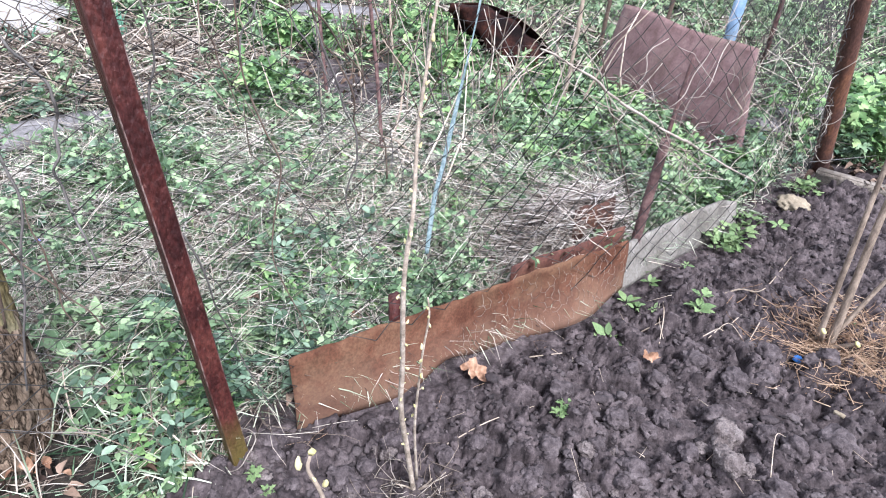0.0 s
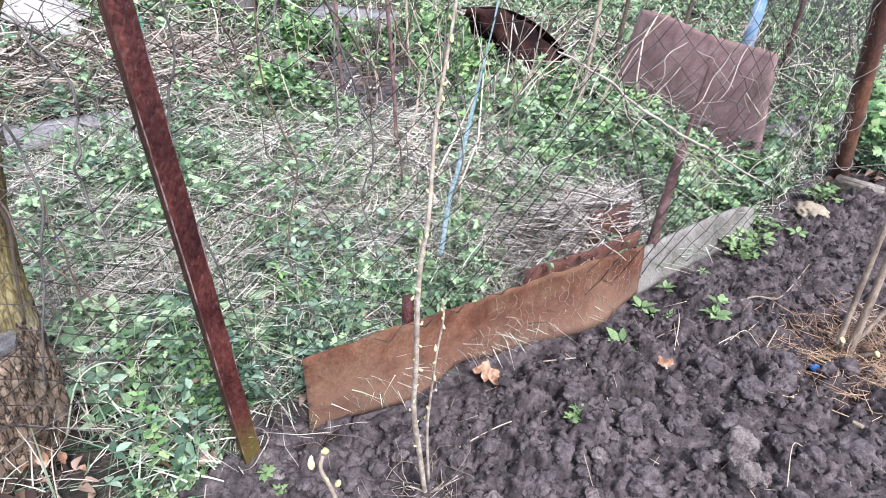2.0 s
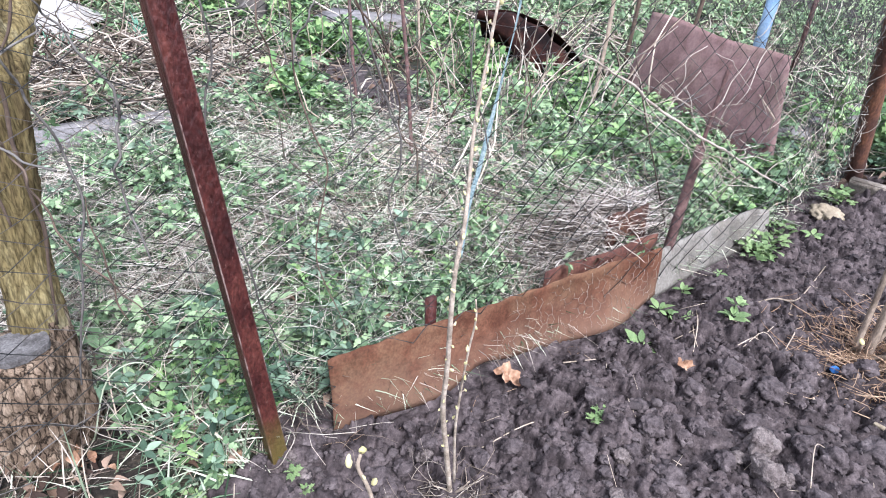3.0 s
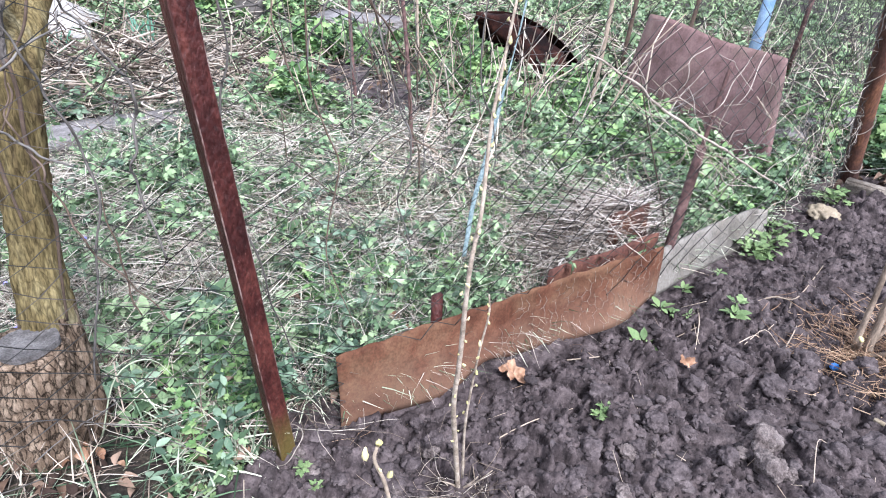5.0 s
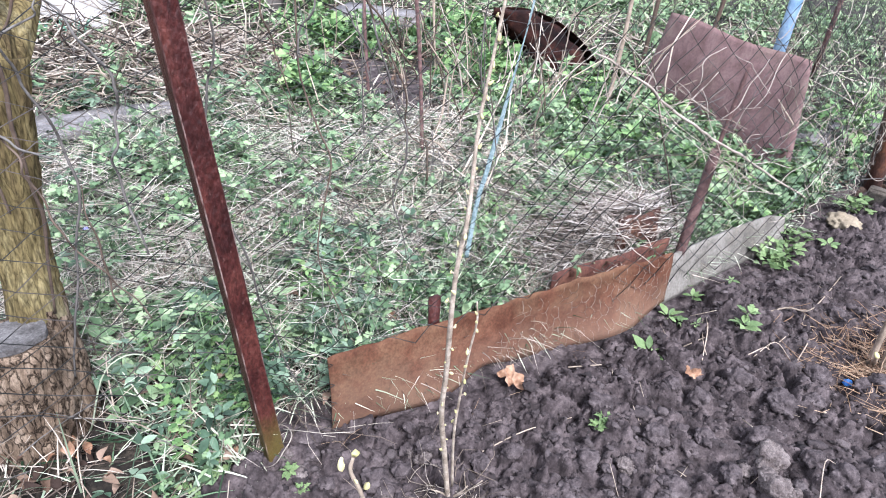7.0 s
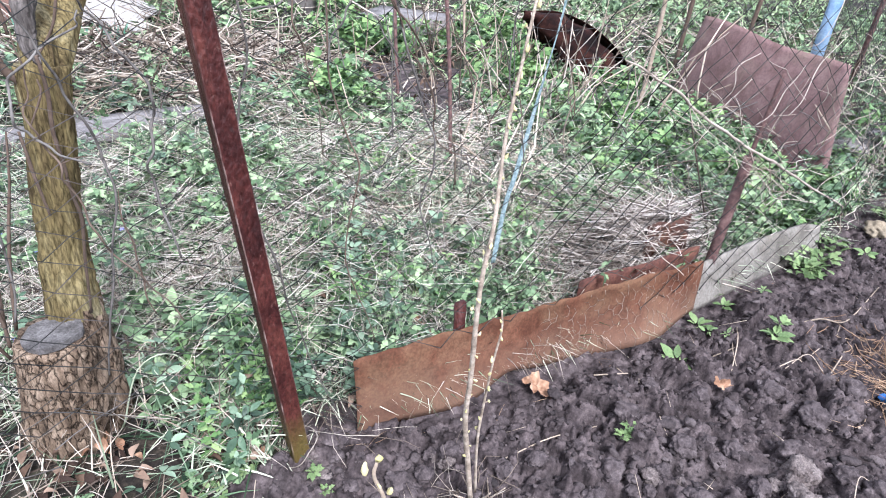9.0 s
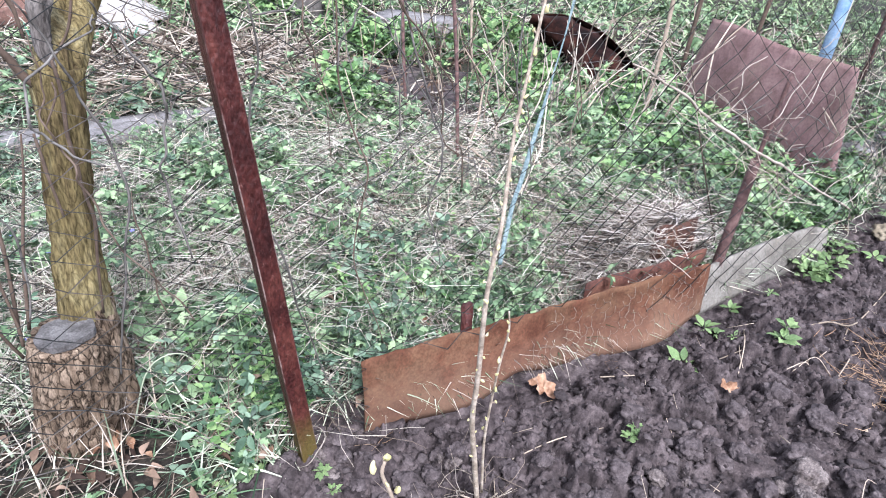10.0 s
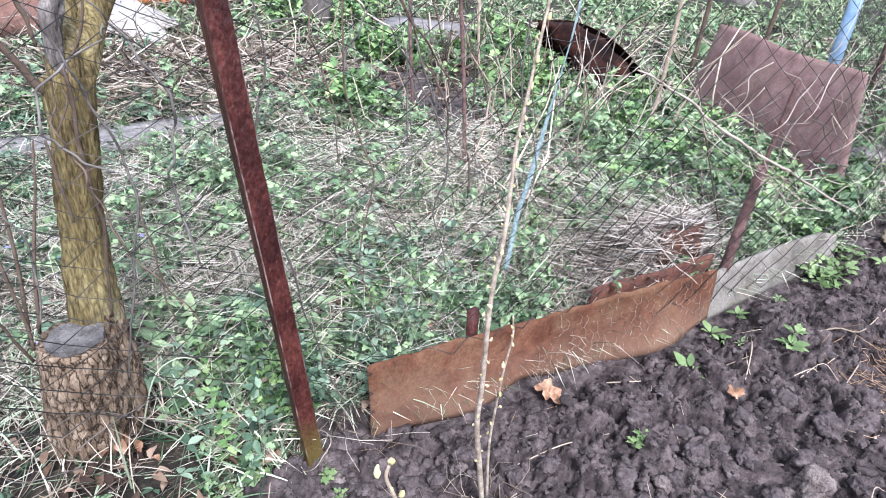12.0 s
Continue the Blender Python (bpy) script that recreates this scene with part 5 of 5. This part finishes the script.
def heap_places(n, r):
    x, y = 0.47 + r.normal(0, 0.125, n * 4), 2.45 + r.normal(0, 0.11, n * 4)
    ok = behind(x, y) > 0.17
    return x[ok][:n], y[ok][:n]


# the heap of dry stalks against the edging sheet
heap = lambda x, y: 0.22 * (0.55 + 0.8 * vnoise(x * 13, y * 13, 5)) * np.exp(-((x - 0.47) / 0.22) ** 2 - ((y - 2.5 - 0.5 * (x - 0.5)) / 0.16) ** 2)
stalks("straw_heap", 1500, HEAP_STRAW, 25, lambda n, r: heap_places(n, r), 0.15, 0.0021, "heap of grey dry stalks on rusty scraps", "straw heap", 0.16, 0.035, heap, (0.75, 0.5), 0.22)
stalks("straw_heap", 420, STRAW_BROWN, 29, lambda n, r: heap_places(n, r), 0.2, 0.0014, "grey brittle stems on the heap of stalks", "straw heap", 0.25, 0.04, heap)
stalks("dry_vines", 900, STRAW_BROWN, 28, lambda n, r: (-2.6 + r.normal(0, 0.6, n), 4.45 + r.normal(0, 0.35, n)), 0.3, 0.005, "heap of curled dry plant stems at the back", "dry stalks", 0.3, 0.1)
stalks("dry_vines", 420, STRAW_BROWN, 38, lambda n, r: (-3.5 + r.normal(0, 0.35, n), 4.1 + r.normal(0, 0.3, n)), 0.3, 0.005, "heap of curled dry plant stems by the box", "dry stalks", 0.3, 0.08)
stalks("mulch", 1000, STRAW_ORANGE, 26, lambda n, r: (1.42 + r.normal(0, 0.14, n), 2.0 + r.normal(0, 0.13, n)), 0.10, 0.0016, "tan straw mulch round the shrub", "mulch", 0.2, 0.02)
def sheet_foot(n, r):
    q = r.uniform(0.15, 2.3, n)
    p = np.array([on_fence(ALONG[1] + v) for v in q])
    o = 0.03 + np.abs(r.normal(0, 0.03, n))
    return p[:, 0] + 0.67 * o, p[:, 1] - 0.74 * o


stalks("straw_bits", 12, STRAW_BROWN, 35, lambda n, r: (-0.43 + r.normal(0, 0.06, n), 1.40 + r.normal(0, 0.035, n)), 0.15, 0.001, "dry grass strands between post and sheet", "dry grass", 0.2, 0.03)
stalks("straw_bits", 14, STRAW_ORANGE, 34, sheet_foot, 0.06, 0.0006, "bits of dry grass along the sheet's foot", "dry grass", 0.13, 0.012, None, (0.7, 0.3))
stalks("straw_bits", 110, STRAW_BROWN, 27, lambda n, r: (-0.05 + r.normal(0, 0.055, n), 1.25 + r.normal(0, 0.05, n)), 0.09, 0.0012, "straw round the foot of the sapling", "mulch", 0.5, 0.01)


def litter(name, n, mat, seed, place, size, label):
    rng = np.random.RandomState(seed)
    x, y = place(n, rng)
    kept = (behind(x, y) > np.where(x < -0.57, -0.04, 0.07)) | (x > 0)
    x, y, n = x[kept], y[kept], int(kept.sum())
    V, F = leaf_shape(False)
    V = V.copy()
    V[:, 2] += 0.6 * np.abs(V[:, 1]) + 0.12 * np.sin(V[:, 0] * 5)
    pos = np.stack([x, y, height(x, y) + rng.uniform(0.005, 0.05, n)], -1)
    W, T = strewn(V, F, pos, rng.uniform(0, 6.28, n), rng.normal(0, 0.4, n), rng.normal(0, 0.5, n), size * rng.uniform(0.5, 1.4, n))
    return tagged(build(name, W, [T], mat), label, "dead leaves", kind="stuff")


litter("leaf_litter", 1500, LITTER, 31, lambda n, r: sown(n, r, even, *NEAR), 0.036, "brown curled dead leaves among the weeds")
litter("leaf_litter", 200, LITTER, 36, lambda n, r: (-1.0 + r.normal(0, 0.45, n), 5.0 + r.normal(0, 0.7, n)), 0.06, "brown dead leaves on the bare earth")
litter("leaf_litter", 260, LITTER, 32, lambda n, r: (2.45 + r.normal(0, 0.2, n), 3.75 + r.normal(0, 0.2, n)), 0.06, "brown dead leaves behind the edging board")

# dry twiggy growth standing in the middle of the plot
brush = thing("dead_shrub", "bare twiggy dead shrub with many thin upright stems", "shrub", at=(-0.5, 4.6, 0))
br_rng = np.random.RandomState(91)
for q in range(70):
    x, y = -0.55 + br_rng.normal(0, 0.55), 4.6 + br_rng.normal(0, 0.7)
    hgt = br_rng.uniform(0.25, 0.95)
    lean = br_rng.normal(0, 0.16, 2)
    wob = br_rng.normal(0, 0.03, 2)
    inside(rod("stem", [g(x, y, -0.02), (x + lean[0] * 0.4 + wob[0], y + lean[1] * 0.4 + wob[1], hgt * 0.5), (x + lean[0], y + lean[1], hgt)], [0.005, 0.002], (TWIG, VINE, DARK_TWIG)[q % 3], None, 5, 4, 0.1), brush)
for q in range(34):
    x, y = 0.3 + br_rng.normal(0, 0.33), 4.3 + br_rng.normal(0, 0.35)
    hgt, lean, wob = br_rng.uniform(0.25, 0.75), br_rng.normal(0, 0.2, 2), br_rng.normal(0, 0.03, 2)
    inside(rod("stem", [g(x, y, -0.02), (x + lean[0] * 0.4 + wob[0], y + lean[1] * 0.4 + wob[1], hgt * 0.5), (x + lean[0], y + lean[1], hgt)], [0.006, 0.0025], STEM_PALE, None, 5, 4, 0.15), brush)
# pale arching dry grass by the near post
arch = thing("dry_grass_tuft", "tuft of pale arching dry grass by the post", "dry grass", at=(-0.75, 1.35, 0))
for q in range(18):
    x, y = -0.78 + br_rng.normal(0, 0.14), 1.33 + br_rng.normal(0, 0.12)
    a, l, t = br_rng.uniform(0, 6.28), br_rng.uniform(0.1, 0.26), br_rng.uniform(0.06, 0.2)
    dx, dy = l * math.cos(a), l * math.sin(a)
    if behind(x, y) > 0.06 and behind(x + dx, y + dy) > 0.04:
        inside(rod("blade", [g(x, y), (x + dx * 0.3, y + dy * 0.3, t), (x + dx * 0.7, y + dy * 0.7, t * 1.05), (x + dx, y + dy, t * 0.35)], [0.0026, 0.0014], GRASS_PALE if q % 3 else STRAW, None, 4, 5, 0.1), arch)
litter("leaf_litter", 6, DEAD_LEAF, 43, lambda n, r: (-0.98 + r.normal(0, 0.08, n), 1.2 + r.normal(0, 0.03, n)), 0.042, "curled orange-brown dead leaves before the stump")
litter("leaf_litter", 34, LITTER, 33, lambda n, r: (-1.0 + r.normal(0, 0.14, n), 1.14 + r.normal(0, 0.05, n)), 0.036, "large curled brown dead leaves by the stump")
litter("leaf_litter", 420, LITTER, 39, lambda n, r: sown(n, r, lambda x, y: np.where(seen_from_path(x, y), np.clip(5 * (fbm(x * 5.2, y * 5.2, 92, 2) - 0.44), 0.05, 1), 0), -1.9, 0.2, 0.6, 2.6), 0.042, "brown curled dead leaves in the near grass")
litter("leaf_litter", 14, DEAD_LEAF, 37, lambda n, r: (-0.33 + r.normal(0, 0.07, n), 1.83 + r.normal(0, 0.05, n)), 0.055, "large curled tan dead leaves behind the rusty edging")

# ---- on the bed ----
def clod(at, size, seed, mat, flat=0.75):
    bm = bmesh.new()
    bmesh.ops.create_icosphere(bm, subdivisions=4, radius=1)
    o = Vector((seed * 3.1, seed * 1.7, seed))
    for v in bm.verts:
        d = 1 + 0.4 * noise.noise(v.co * 1.2 + o) - 0.35 * abs(noise.noise(v.co * 2.1 + o)) + 0.16 * noise.noise(v.co * 4.5 + o) + 0.08 * noise.noise(v.co * 10 + o)
        v.co = Vector((v.co.x * size * d, v.co.y * size * d * 0.85, v.co.z * size * d * flat))
    ob = part("soil_clod", bm, mat)
    ob.matrix_world = pose(*g(at[0], at[1], size * flat * 0.35), 0, 0, seed * 47)
    return tagged(ob, "rounded lump of dug earth on the bed", "clod", "clods of earth")


stone = clod((1.69, 3.16), 0.085, 5, PEBBLE, 0.5)
stone.name = "field_stone"
stone["group"] = "stones by the bed"
tagged(stone, "ochre field stone on the bed's edge", "stone")
for q, (x, y, r, m) in enumerate(((0.82, 1.55, 0.055, CLOD), (0.79, 1.44, 0.05, CLOD), (0.83, 1.42, 0.026, CLOD), (0.74, 1.50, 0.026, CLOD), (0.66, 1.60, 0.034, DARK_CLOD), (0.70, 1.48, 0.036, DARK_CLOD), (0.61, 1.57, 0.033, DARK_CLOD),
                                  (0.68, 1.77, 0.035, DARK_CLOD), (0.82, 1.87, 0.05, DARK_CLOD), (0.92, 1.76, 0.05, DARK_CLOD), (0.52, 1.38, 0.05, DARK_CLOD), (-0.25, 1.31, 0.042, DARK_CLOD), (-0.14, 1.41, 0.028, CLOD), (-0.18, 1.42, 0.02, CLOD),
                                  (-0.46, 1.37, 0.03, DARK_CLOD), (-0.43, 1.33, 0.024, DARK_CLOD), (-0.48, 1.31, 0.02, CLOD), (0.12, 1.28, 0.03, CLOD), (1.05, 1.87, 0.04, DARK_CLOD), (0.24, 1.33, 0.035, DARK_CLOD), (0.45, 1.5, 0.03, DARK_CLOD), (0.1, 1.45, 0.03, DARK_CLOD), (0.3, 1.45, 0.028, DARK_CLOD), (1.15, 1.55, 0.06, DARK_CLOD), (1.0, 1.5, 0.045, DARK_CLOD), (0.0, 1.6, 0.028, DARK_CLOD))):
    clod((x, y), r, q + 1, m)


def dead_leaf(at, size, seed, label):
    """A dry lobed leaf, crumpled up at its rim."""
    rng = random.Random(seed)
    rings, arms = 7, 40
    V = []
    for i in range(rings):
        for j in range(arms):
            a, r = j * 2 * math.pi / arms, i / (rings - 1)
            reach = size * (0.82 + 0.13 * math.cos(5 * a + seed) + 0.1 * math.cos(2 * a) + 0.06 * math.cos(13 * a)) * r
            x, y = reach * math.cos(a), reach * 0.8 * math.sin(a)
            V.append((x, y, size * (0.45 * r * r * (0.5 + 0.5 * math.sin(2 * a + seed)) + 0.5 * noise.noise(Vector((x / size * 2.3, y / size * 2.3, seed))) + 0.05 * math.sin(9 * a) * r)))
    k = np.arange(arms)
    F = np.concatenate([np.stack([k + i * arms, (k + 1) % arms + i * arms, (k + 1) % arms + (i + 1) * arms, k + (i + 1) * arms], -1) for i in range(rings - 1)])
    ob = build("dead_leaf", V, [F], DEAD_LEAF)
    ob.matrix_world = pose(*g(at[0], at[1], 0.01 + 0.18 * size), rng.uniform(-15, 15), rng.uniform(-15, 15), rng.uniform(0, 360))
    tagged(ob, label, "leaf", "dead leaves on the bed")


dead_leaf((0.092, 1.725), 0.05, 4, "curled tan dead leaf lying on the soil")
dead_leaf((0.67, 1.86), 0.034, 2, "small tan dead leaf lying on the soil")
dead_leaf((1.05, 2.07), 0.018, 3, "small tan dead leaf lying on the soil")
dead_leaf((-0.62, 1.30), 0.025, 4, "small tan dead leaf lying on the soil")


LEAF_MESH = {}


def seedling(at, size, seed, mat, label, count=7, lobed=False):
    rng = np.random.RandomState(seed)
    V, F = leaf_shape(lobed)
    a = np.arange(count) * 2.4 + rng.rand()
    spread_r = 0.15 if count < 12 else 0.6
    pos = np.stack([spread_r * size * np.cos(a), spread_r * size * np.sin(a), 0.008 + (0.25 if count < 12 else 1.1) * size * rng.rand(count)], -1)
    plant = thing("seedling", label, "seedling", "seedlings on the bed", at=g(at[0], at[1]))
    if lobed not in LEAF_MESH:
        first = build("leaf", V, [F], mat)
        LEAF_MESH[lobed] = first.data
        bpy.data.objects.remove(first)
    for i in range(count):
        leaf = new("leaf", LEAF_MESH[lobed])
        leaf.parent = plant
        leaf.matrix_basis = Matrix.Translation(pos[i]) @ Euler((rng.normal(0, 0.3), rng.normal(-0.25, 0.25), a[i])).to_matrix().to_4x4() @ Matrix.Scale(size * rng.uniform(0.6, 1.1), 4)
    build("stalk", *(lambda t: (t[0], [t[1], t[2]]))(tube([(0, 0, -0.02), (0.002, 0, 0.012)], 0.002, 6)), mat, plant)


for q, (x, y, sz, c, lob) in enumerate(((0.564, 1.995, 0.07, 8, False), (0.671, 2.219, 0.065, 6, False), (0.691, 2.159, 0.05, 4, False), (0.887, 2.099, 0.055, 11, False), (0.917, 2.159, 0.04, 9, True), (0.75, 2.141, 0.03, 6, False), (0.345, 1.575, 0.03, 11, True), (0.36, 1.6, 0.026, 8, True),
                                      (1.53, 2.93, 0.05, 6, False), (-0.46, 1.25, 0.028, 9, True), (-0.42, 1.22, 0.024, 8, True), (0.79, 2.36, 0.04, 6, False), (0.95, 2.45, 0.03, 5, False), (1.5, 2.15, 0.04, 8, True), (0.74, 2.45, 0.035, 5, False))):
    seedling((x, y), sz, q + 3, LEAF_PALE, "small green seedling growing in the dug soil", c, lob)
for q, (x, y, n_) in enumerate(((1.17, 2.71, 16), (1.21, 2.73, 18), (1.25, 2.78, 16), (1.28, 2.76, 14), (1.33, 2.86, 14), (1.36, 2.95, 16), (1.42, 3.0, 16), (1.78, 3.34, 16), (1.83, 3.38, 18), (1.88, 3.45, 14), (1.86, 3.36, 12), (-0.62, 1.22, 10), (-0.68, 1.15, 12), (2.35, 3.75, 14), (2.45, 3.7, 16), (2.5, 3.9, 16), (0.78, 2.44, 8))):
    seedling((x, y), 0.055 if y > 2.5 else 0.028, q + 40, LEAF_PALE, "bushy green weed at the edge of the bed", n_, True)


def twigs(pts, r, mat=TWIG):
    q = [g(x, y, z) for x, y, z in pts]
    tagged(rod("dry_twig", q, [r * 0.65, r * 0.4], mat, None, 6, 4, 0.2), "dry pale twig lying on the soil", "twig", "twigs on the bed")


twigs([(1.026, 2.301, 0.012), (1.113, 2.299, 0.02), (1.185, 2.294, 0.025), (1.313, 2.452, 0.03), (1.493, 2.686, 0.03)], 0.0055)
twigs([(1.182, 2.287, 0.02), (1.163, 2.247, 0.01)], 0.004)
twigs([(0.791, 2.175, 0.02), (0.76, 2.058, 0.02), (0.725, 1.944, 0.01)], 0.0045)
twigs([(0.685, 2.028, 0.01), (0.755, 2.054, 0.02)], 0.0035)
twigs([(1.153, 2.15, 0.015), (1.097, 2.063, 0.02), (1.029, 1.97, 0.01)], 0.004)
twigs([(0.876, 1.971, 0.01), (0.95, 2.021, 0.02), (0.973, 1.99, 0.01)], 0.003)
twigs([(1.22, 2.326, 0.012), (1.241, 2.24, 0.012)], 0.0035)
twigs([(0.02, 1.46, 0.01), (0.14, 1.54, 0.025), (0.28, 1.64, 0.015)], 0.0035)
twigs([(0.27, 1.81, 0.012), (0.38, 1.845, 0.012)], 0.004)
twigs([(0.80, 1.71, 0.012), (0.83, 1.61, 0.02)], 0.0035)
twigs([(0.78, 2.18, 0.02), (0.75, 2.05, 0.02), (0.74, 1.96, 0.02)], 0.003)
twigs([(1.35, 2.0, 0.05), (1.45, 1.85, 0.04), (1.52, 1.75, 0.03)], 0.004)
twigs([(1.02, 1.72, 0.02), (1.08, 1.76, 0.02)], 0.004)
twigs([(0.9, 1.98, 0.02), (0.97, 2.02, 0.03), (1.02, 1.99, 0.02)], 0.0025)
twigs([(1.0, 2.05, 0.02), (1.07, 2.14, 0.02)], 0.003)
twigs([(0.88, 1.38, 0.03), (0.93, 1.5, 0.05), (0.98, 1.53, 0.03)], 0.0025)
for q in range(70):
    x, y = R.uniform(-0.4, 1.7), R.uniform(1.15, 2.6)
    if behind(x, y) < -0.07:
        a, l = R.uniform(0, 6.28), R.uniform(0.02, 0.09)
        twigs([(x, y, 0.012), (x + l * math.cos(a), y + l * math.sin(a), 0.015)], R.uniform(0.001, 0.0022))

# blue plastic scrap and a pale cork on the bed
bm = bmesh.new()
bmesh.ops.create_icosphere(bm, subdivisions=2, radius=0.013)
for v in bm.verts:
    v.co += noise.noise_vector(v.co * 90) * 0.008
ob = tagged(part("plastic_scrap", bm, SCRAP, smooth=False), "crumpled scrap of bright blue plastic on mulch", "plastic scrap")
ob.matrix_world = pose(*g(1.2, 1.94, 0.03))
bm = bmesh.new()
bmesh.ops.create_cone(bm, cap_ends=True, segments=14, radius1=0.0075, radius2=0.007, depth=0.03)
bmesh.ops.bevel(bm, geom=bm.edges[:], offset=0.001, segments=1, affect="EDGES")
ob = tagged(part("cork", bm, PEBBLE), "small pale cork lying on the soil", "cork")
ob.matrix_world = pose(*g(1.2, 1.66, 0.012), 85, 10, 40)


# light hexagonal netting left along the foot of the sheet
netting = thing("wire_netting", "bent pale hexagonal wire netting at the sheet's foot", "netting", at=(-0.2, 1.55, 0))
net_rng = np.random.RandomState(14)
for col in range(28):
    for row in range(5):
        u0, v0 = 0.42 + col * 0.0205, 0.04 + row * 0.17 + (0.085 if col % 2 else 0)
        if net_rng.rand() < 0.1 + 0.08 * row + 0.5 * max(0, 0.6 - u0) * row:
            continue
        bow = lambda u, v: edge_place(min(u, 0.995) + 0.004 * math.sin(v * 19), min(0.97, max(0.01, v + 0.03 * math.sin(u * 23))), 0.007 + 0.006 * math.sin(u * 31 + v * 7) + 0.05 * max(0, 0.12 - v))
        V, Q, C = tube([bow(u0 - 0.0068, v0), bow(u0 + 0.0068, v0), bow(u0 + 0.0137, v0 + 0.085), bow(u0 + 0.0068, v0 + 0.17)], 0.00055, 3)
        inside(build("netting_wire", V, [Q, C], WIRE_LIGHT), netting)


def tuft(at, n, length, seed):
    """A clump of upright strap leaves."""
    rng = np.random.RandomState(seed)
    clump = thing("bulb_clump", "clump of blue-green strap leaves of spring bulbs", "plant", "bulb clumps", at=g(*at))
    for i in range(n):
        a, l = rng.uniform(0, 6.28), length * rng.uniform(0.6, 1.1)
        o = rng.normal(0, 0.05, 2)
        out = rng.uniform(0.1, 0.45)
        pts = [np.array((o[0] + out * l * t * t * math.cos(a), o[1] + out * l * t * t * math.sin(a), l * t * (1 - 0.25 * out * t))) for t in np.linspace(0, 1, 6)]
        w = np.array((-math.sin(a), math.cos(a), 0)) * 0.009
        sheet("strap_leaf", [[p - w * (1 - t ** 4), p + np.array((0, 0, -0.002)), p + w * (1 - t ** 4)] for p, t in zip(pts, np.linspace(0, 1, 6))], 0.0012, BULB, clump)


for q, (x, y) in enumerate(((-3.4, 4.6), (-3.25, 4.72), (-2.85, 5.25), (-2.95, 5.4), (-3.75, 4.5))):
    tuft((x, y), 16, 0.26, q)

# crumbs of earth strewn over the bed
crumb_rng = np.random.RandomState(77)
for variety in range(4):
    bm = bmesh.new()
    bmesh.ops.create_icosphere(bm, subdivisions=2, radius=1)
    for v in bm.verts:
        v.co *= 1 - 0.45 * abs(noise.noise(v.co * 1.6 + Vector((variety, 7, 0))))
        v.co *= 1 + 0.8 * noise.noise(v.co * 1.1 + Vector((variety * 5, 0, 0))) + 0.3 * noise.noise(v.co * 2.7 + Vector((0, variety * 3, 0)))
        v.co.z *= 0.75
    bm.verts.ensure_lookup_table()
    CV, CF = np.array([v.co[:] for v in bm.verts]), np.array([[v.index for v in f.verts] for f in bm.faces])
    bm.free()
    n = 900
    x, y = crumb_rng.uniform(-0.65, 2.0, n * 3), crumb_rng.uniform(0.95, 3.2, n * 3)
    ok = behind(x, y) < -0.05
    x, y = x[ok][:n], y[ok][:n]
    n = len(x)
    sc = np.clip(crumb_rng.lognormal(-5.15, 0.5, n), 0.0025, 0.02)
    W, T = strewn(CV, CF, np.stack([x, y, height(x, y) + sc * 0.1], -1), crumb_rng.uniform(0, 6.28, n), crumb_rng.normal(0, 0.6, n), crumb_rng.normal(0, 0.6, n), sc[:, None] * crumb_rng.uniform((0.7, 0.7, 0.45), (1.5, 1.5, 0.9), (n, 3)))
    tagged(build("soil_crumbs", W, [T], CRUMB), "crumbs and small clods of dark dug earth", "soil", kind="stuff")
for q in range(64):
    x, y = crumb_rng.uniform(-0.4, 1.6), crumb_rng.uniform(1.15, 2.5)
    if behind(x, y) < -0.1:
        clod((x, y), crumb_rng.uniform(0.018, 0.044), q + 60, DARK_CLOD)

for q in range(46):
    x, y = crumb_rng.uniform(-0.55, 0.5), crumb_rng.uniform(1.12, 1.5)
    if behind(x, y) < -0.02:
        clod((x, y), crumb_rng.uniform(0.01, 0.03), q + 140, DARK_CLOD if q % 4 else CLOD)

ico = bmesh.new()
bmesh.ops.create_icosphere(ico, subdivisions=1, radius=1)
CV, CF = np.array([v.co[:] for v in ico.verts]), np.array([[v.index for v in f.verts] for f in ico.faces])
ico.free()
CV = CV * (0.75 + 0.5 * crumb_rng.rand(len(CV), 1))
x, y = crumb_rng.uniform(-0.65, 1.9, 11000), crumb_rng.uniform(0.95, 3.0, 11000)
ok = behind(x, y) < -0.03
x, y = x[ok], y[ok]
n = len(x)
sc = np.clip(crumb_rng.lognormal(-5.75, 0.45, n), 0.0015, 0.008)
W, T = strewn(CV, CF, np.stack([x, y, height(x, y) + sc * 0.2], -1), crumb_rng.uniform(0, 6.28, n), crumb_rng.normal(0, 0.6, n), crumb_rng.normal(0, 0.6, n), sc)
tagged(build("fine_soil_crumbs", W, [T], CRUMB, smooth=False), "fine crumbs of dark dug earth", "soil", kind="stuff")


# small violet-blue flowers in the weeds beyond the stump
for q in range(14):
    x, y = -1.55 + crumb_rng.normal(0, 0.16), 1.75 + crumb_rng.normal(0, 0.16)
    flower = thing("small_flower", "tiny violet-blue flower on a thin stalk in the weeds", "flower", "violet flowers", at=g(x, y))
    z = crumb_rng.uniform(0.08, 0.16)
    rod("stalk", [(0, 0, 0), (0.004, 0.003, z * 0.5), (0.0, 0.0, z)], 0.0012, GRASS, flower, 5, 3)
    V, F = leaf_shape(False)
    for k in range(5):
        build("petal", turned(V, k * 1.256, 0.011) + np.array((0, 0, z)), [F], FLOWER, flower)
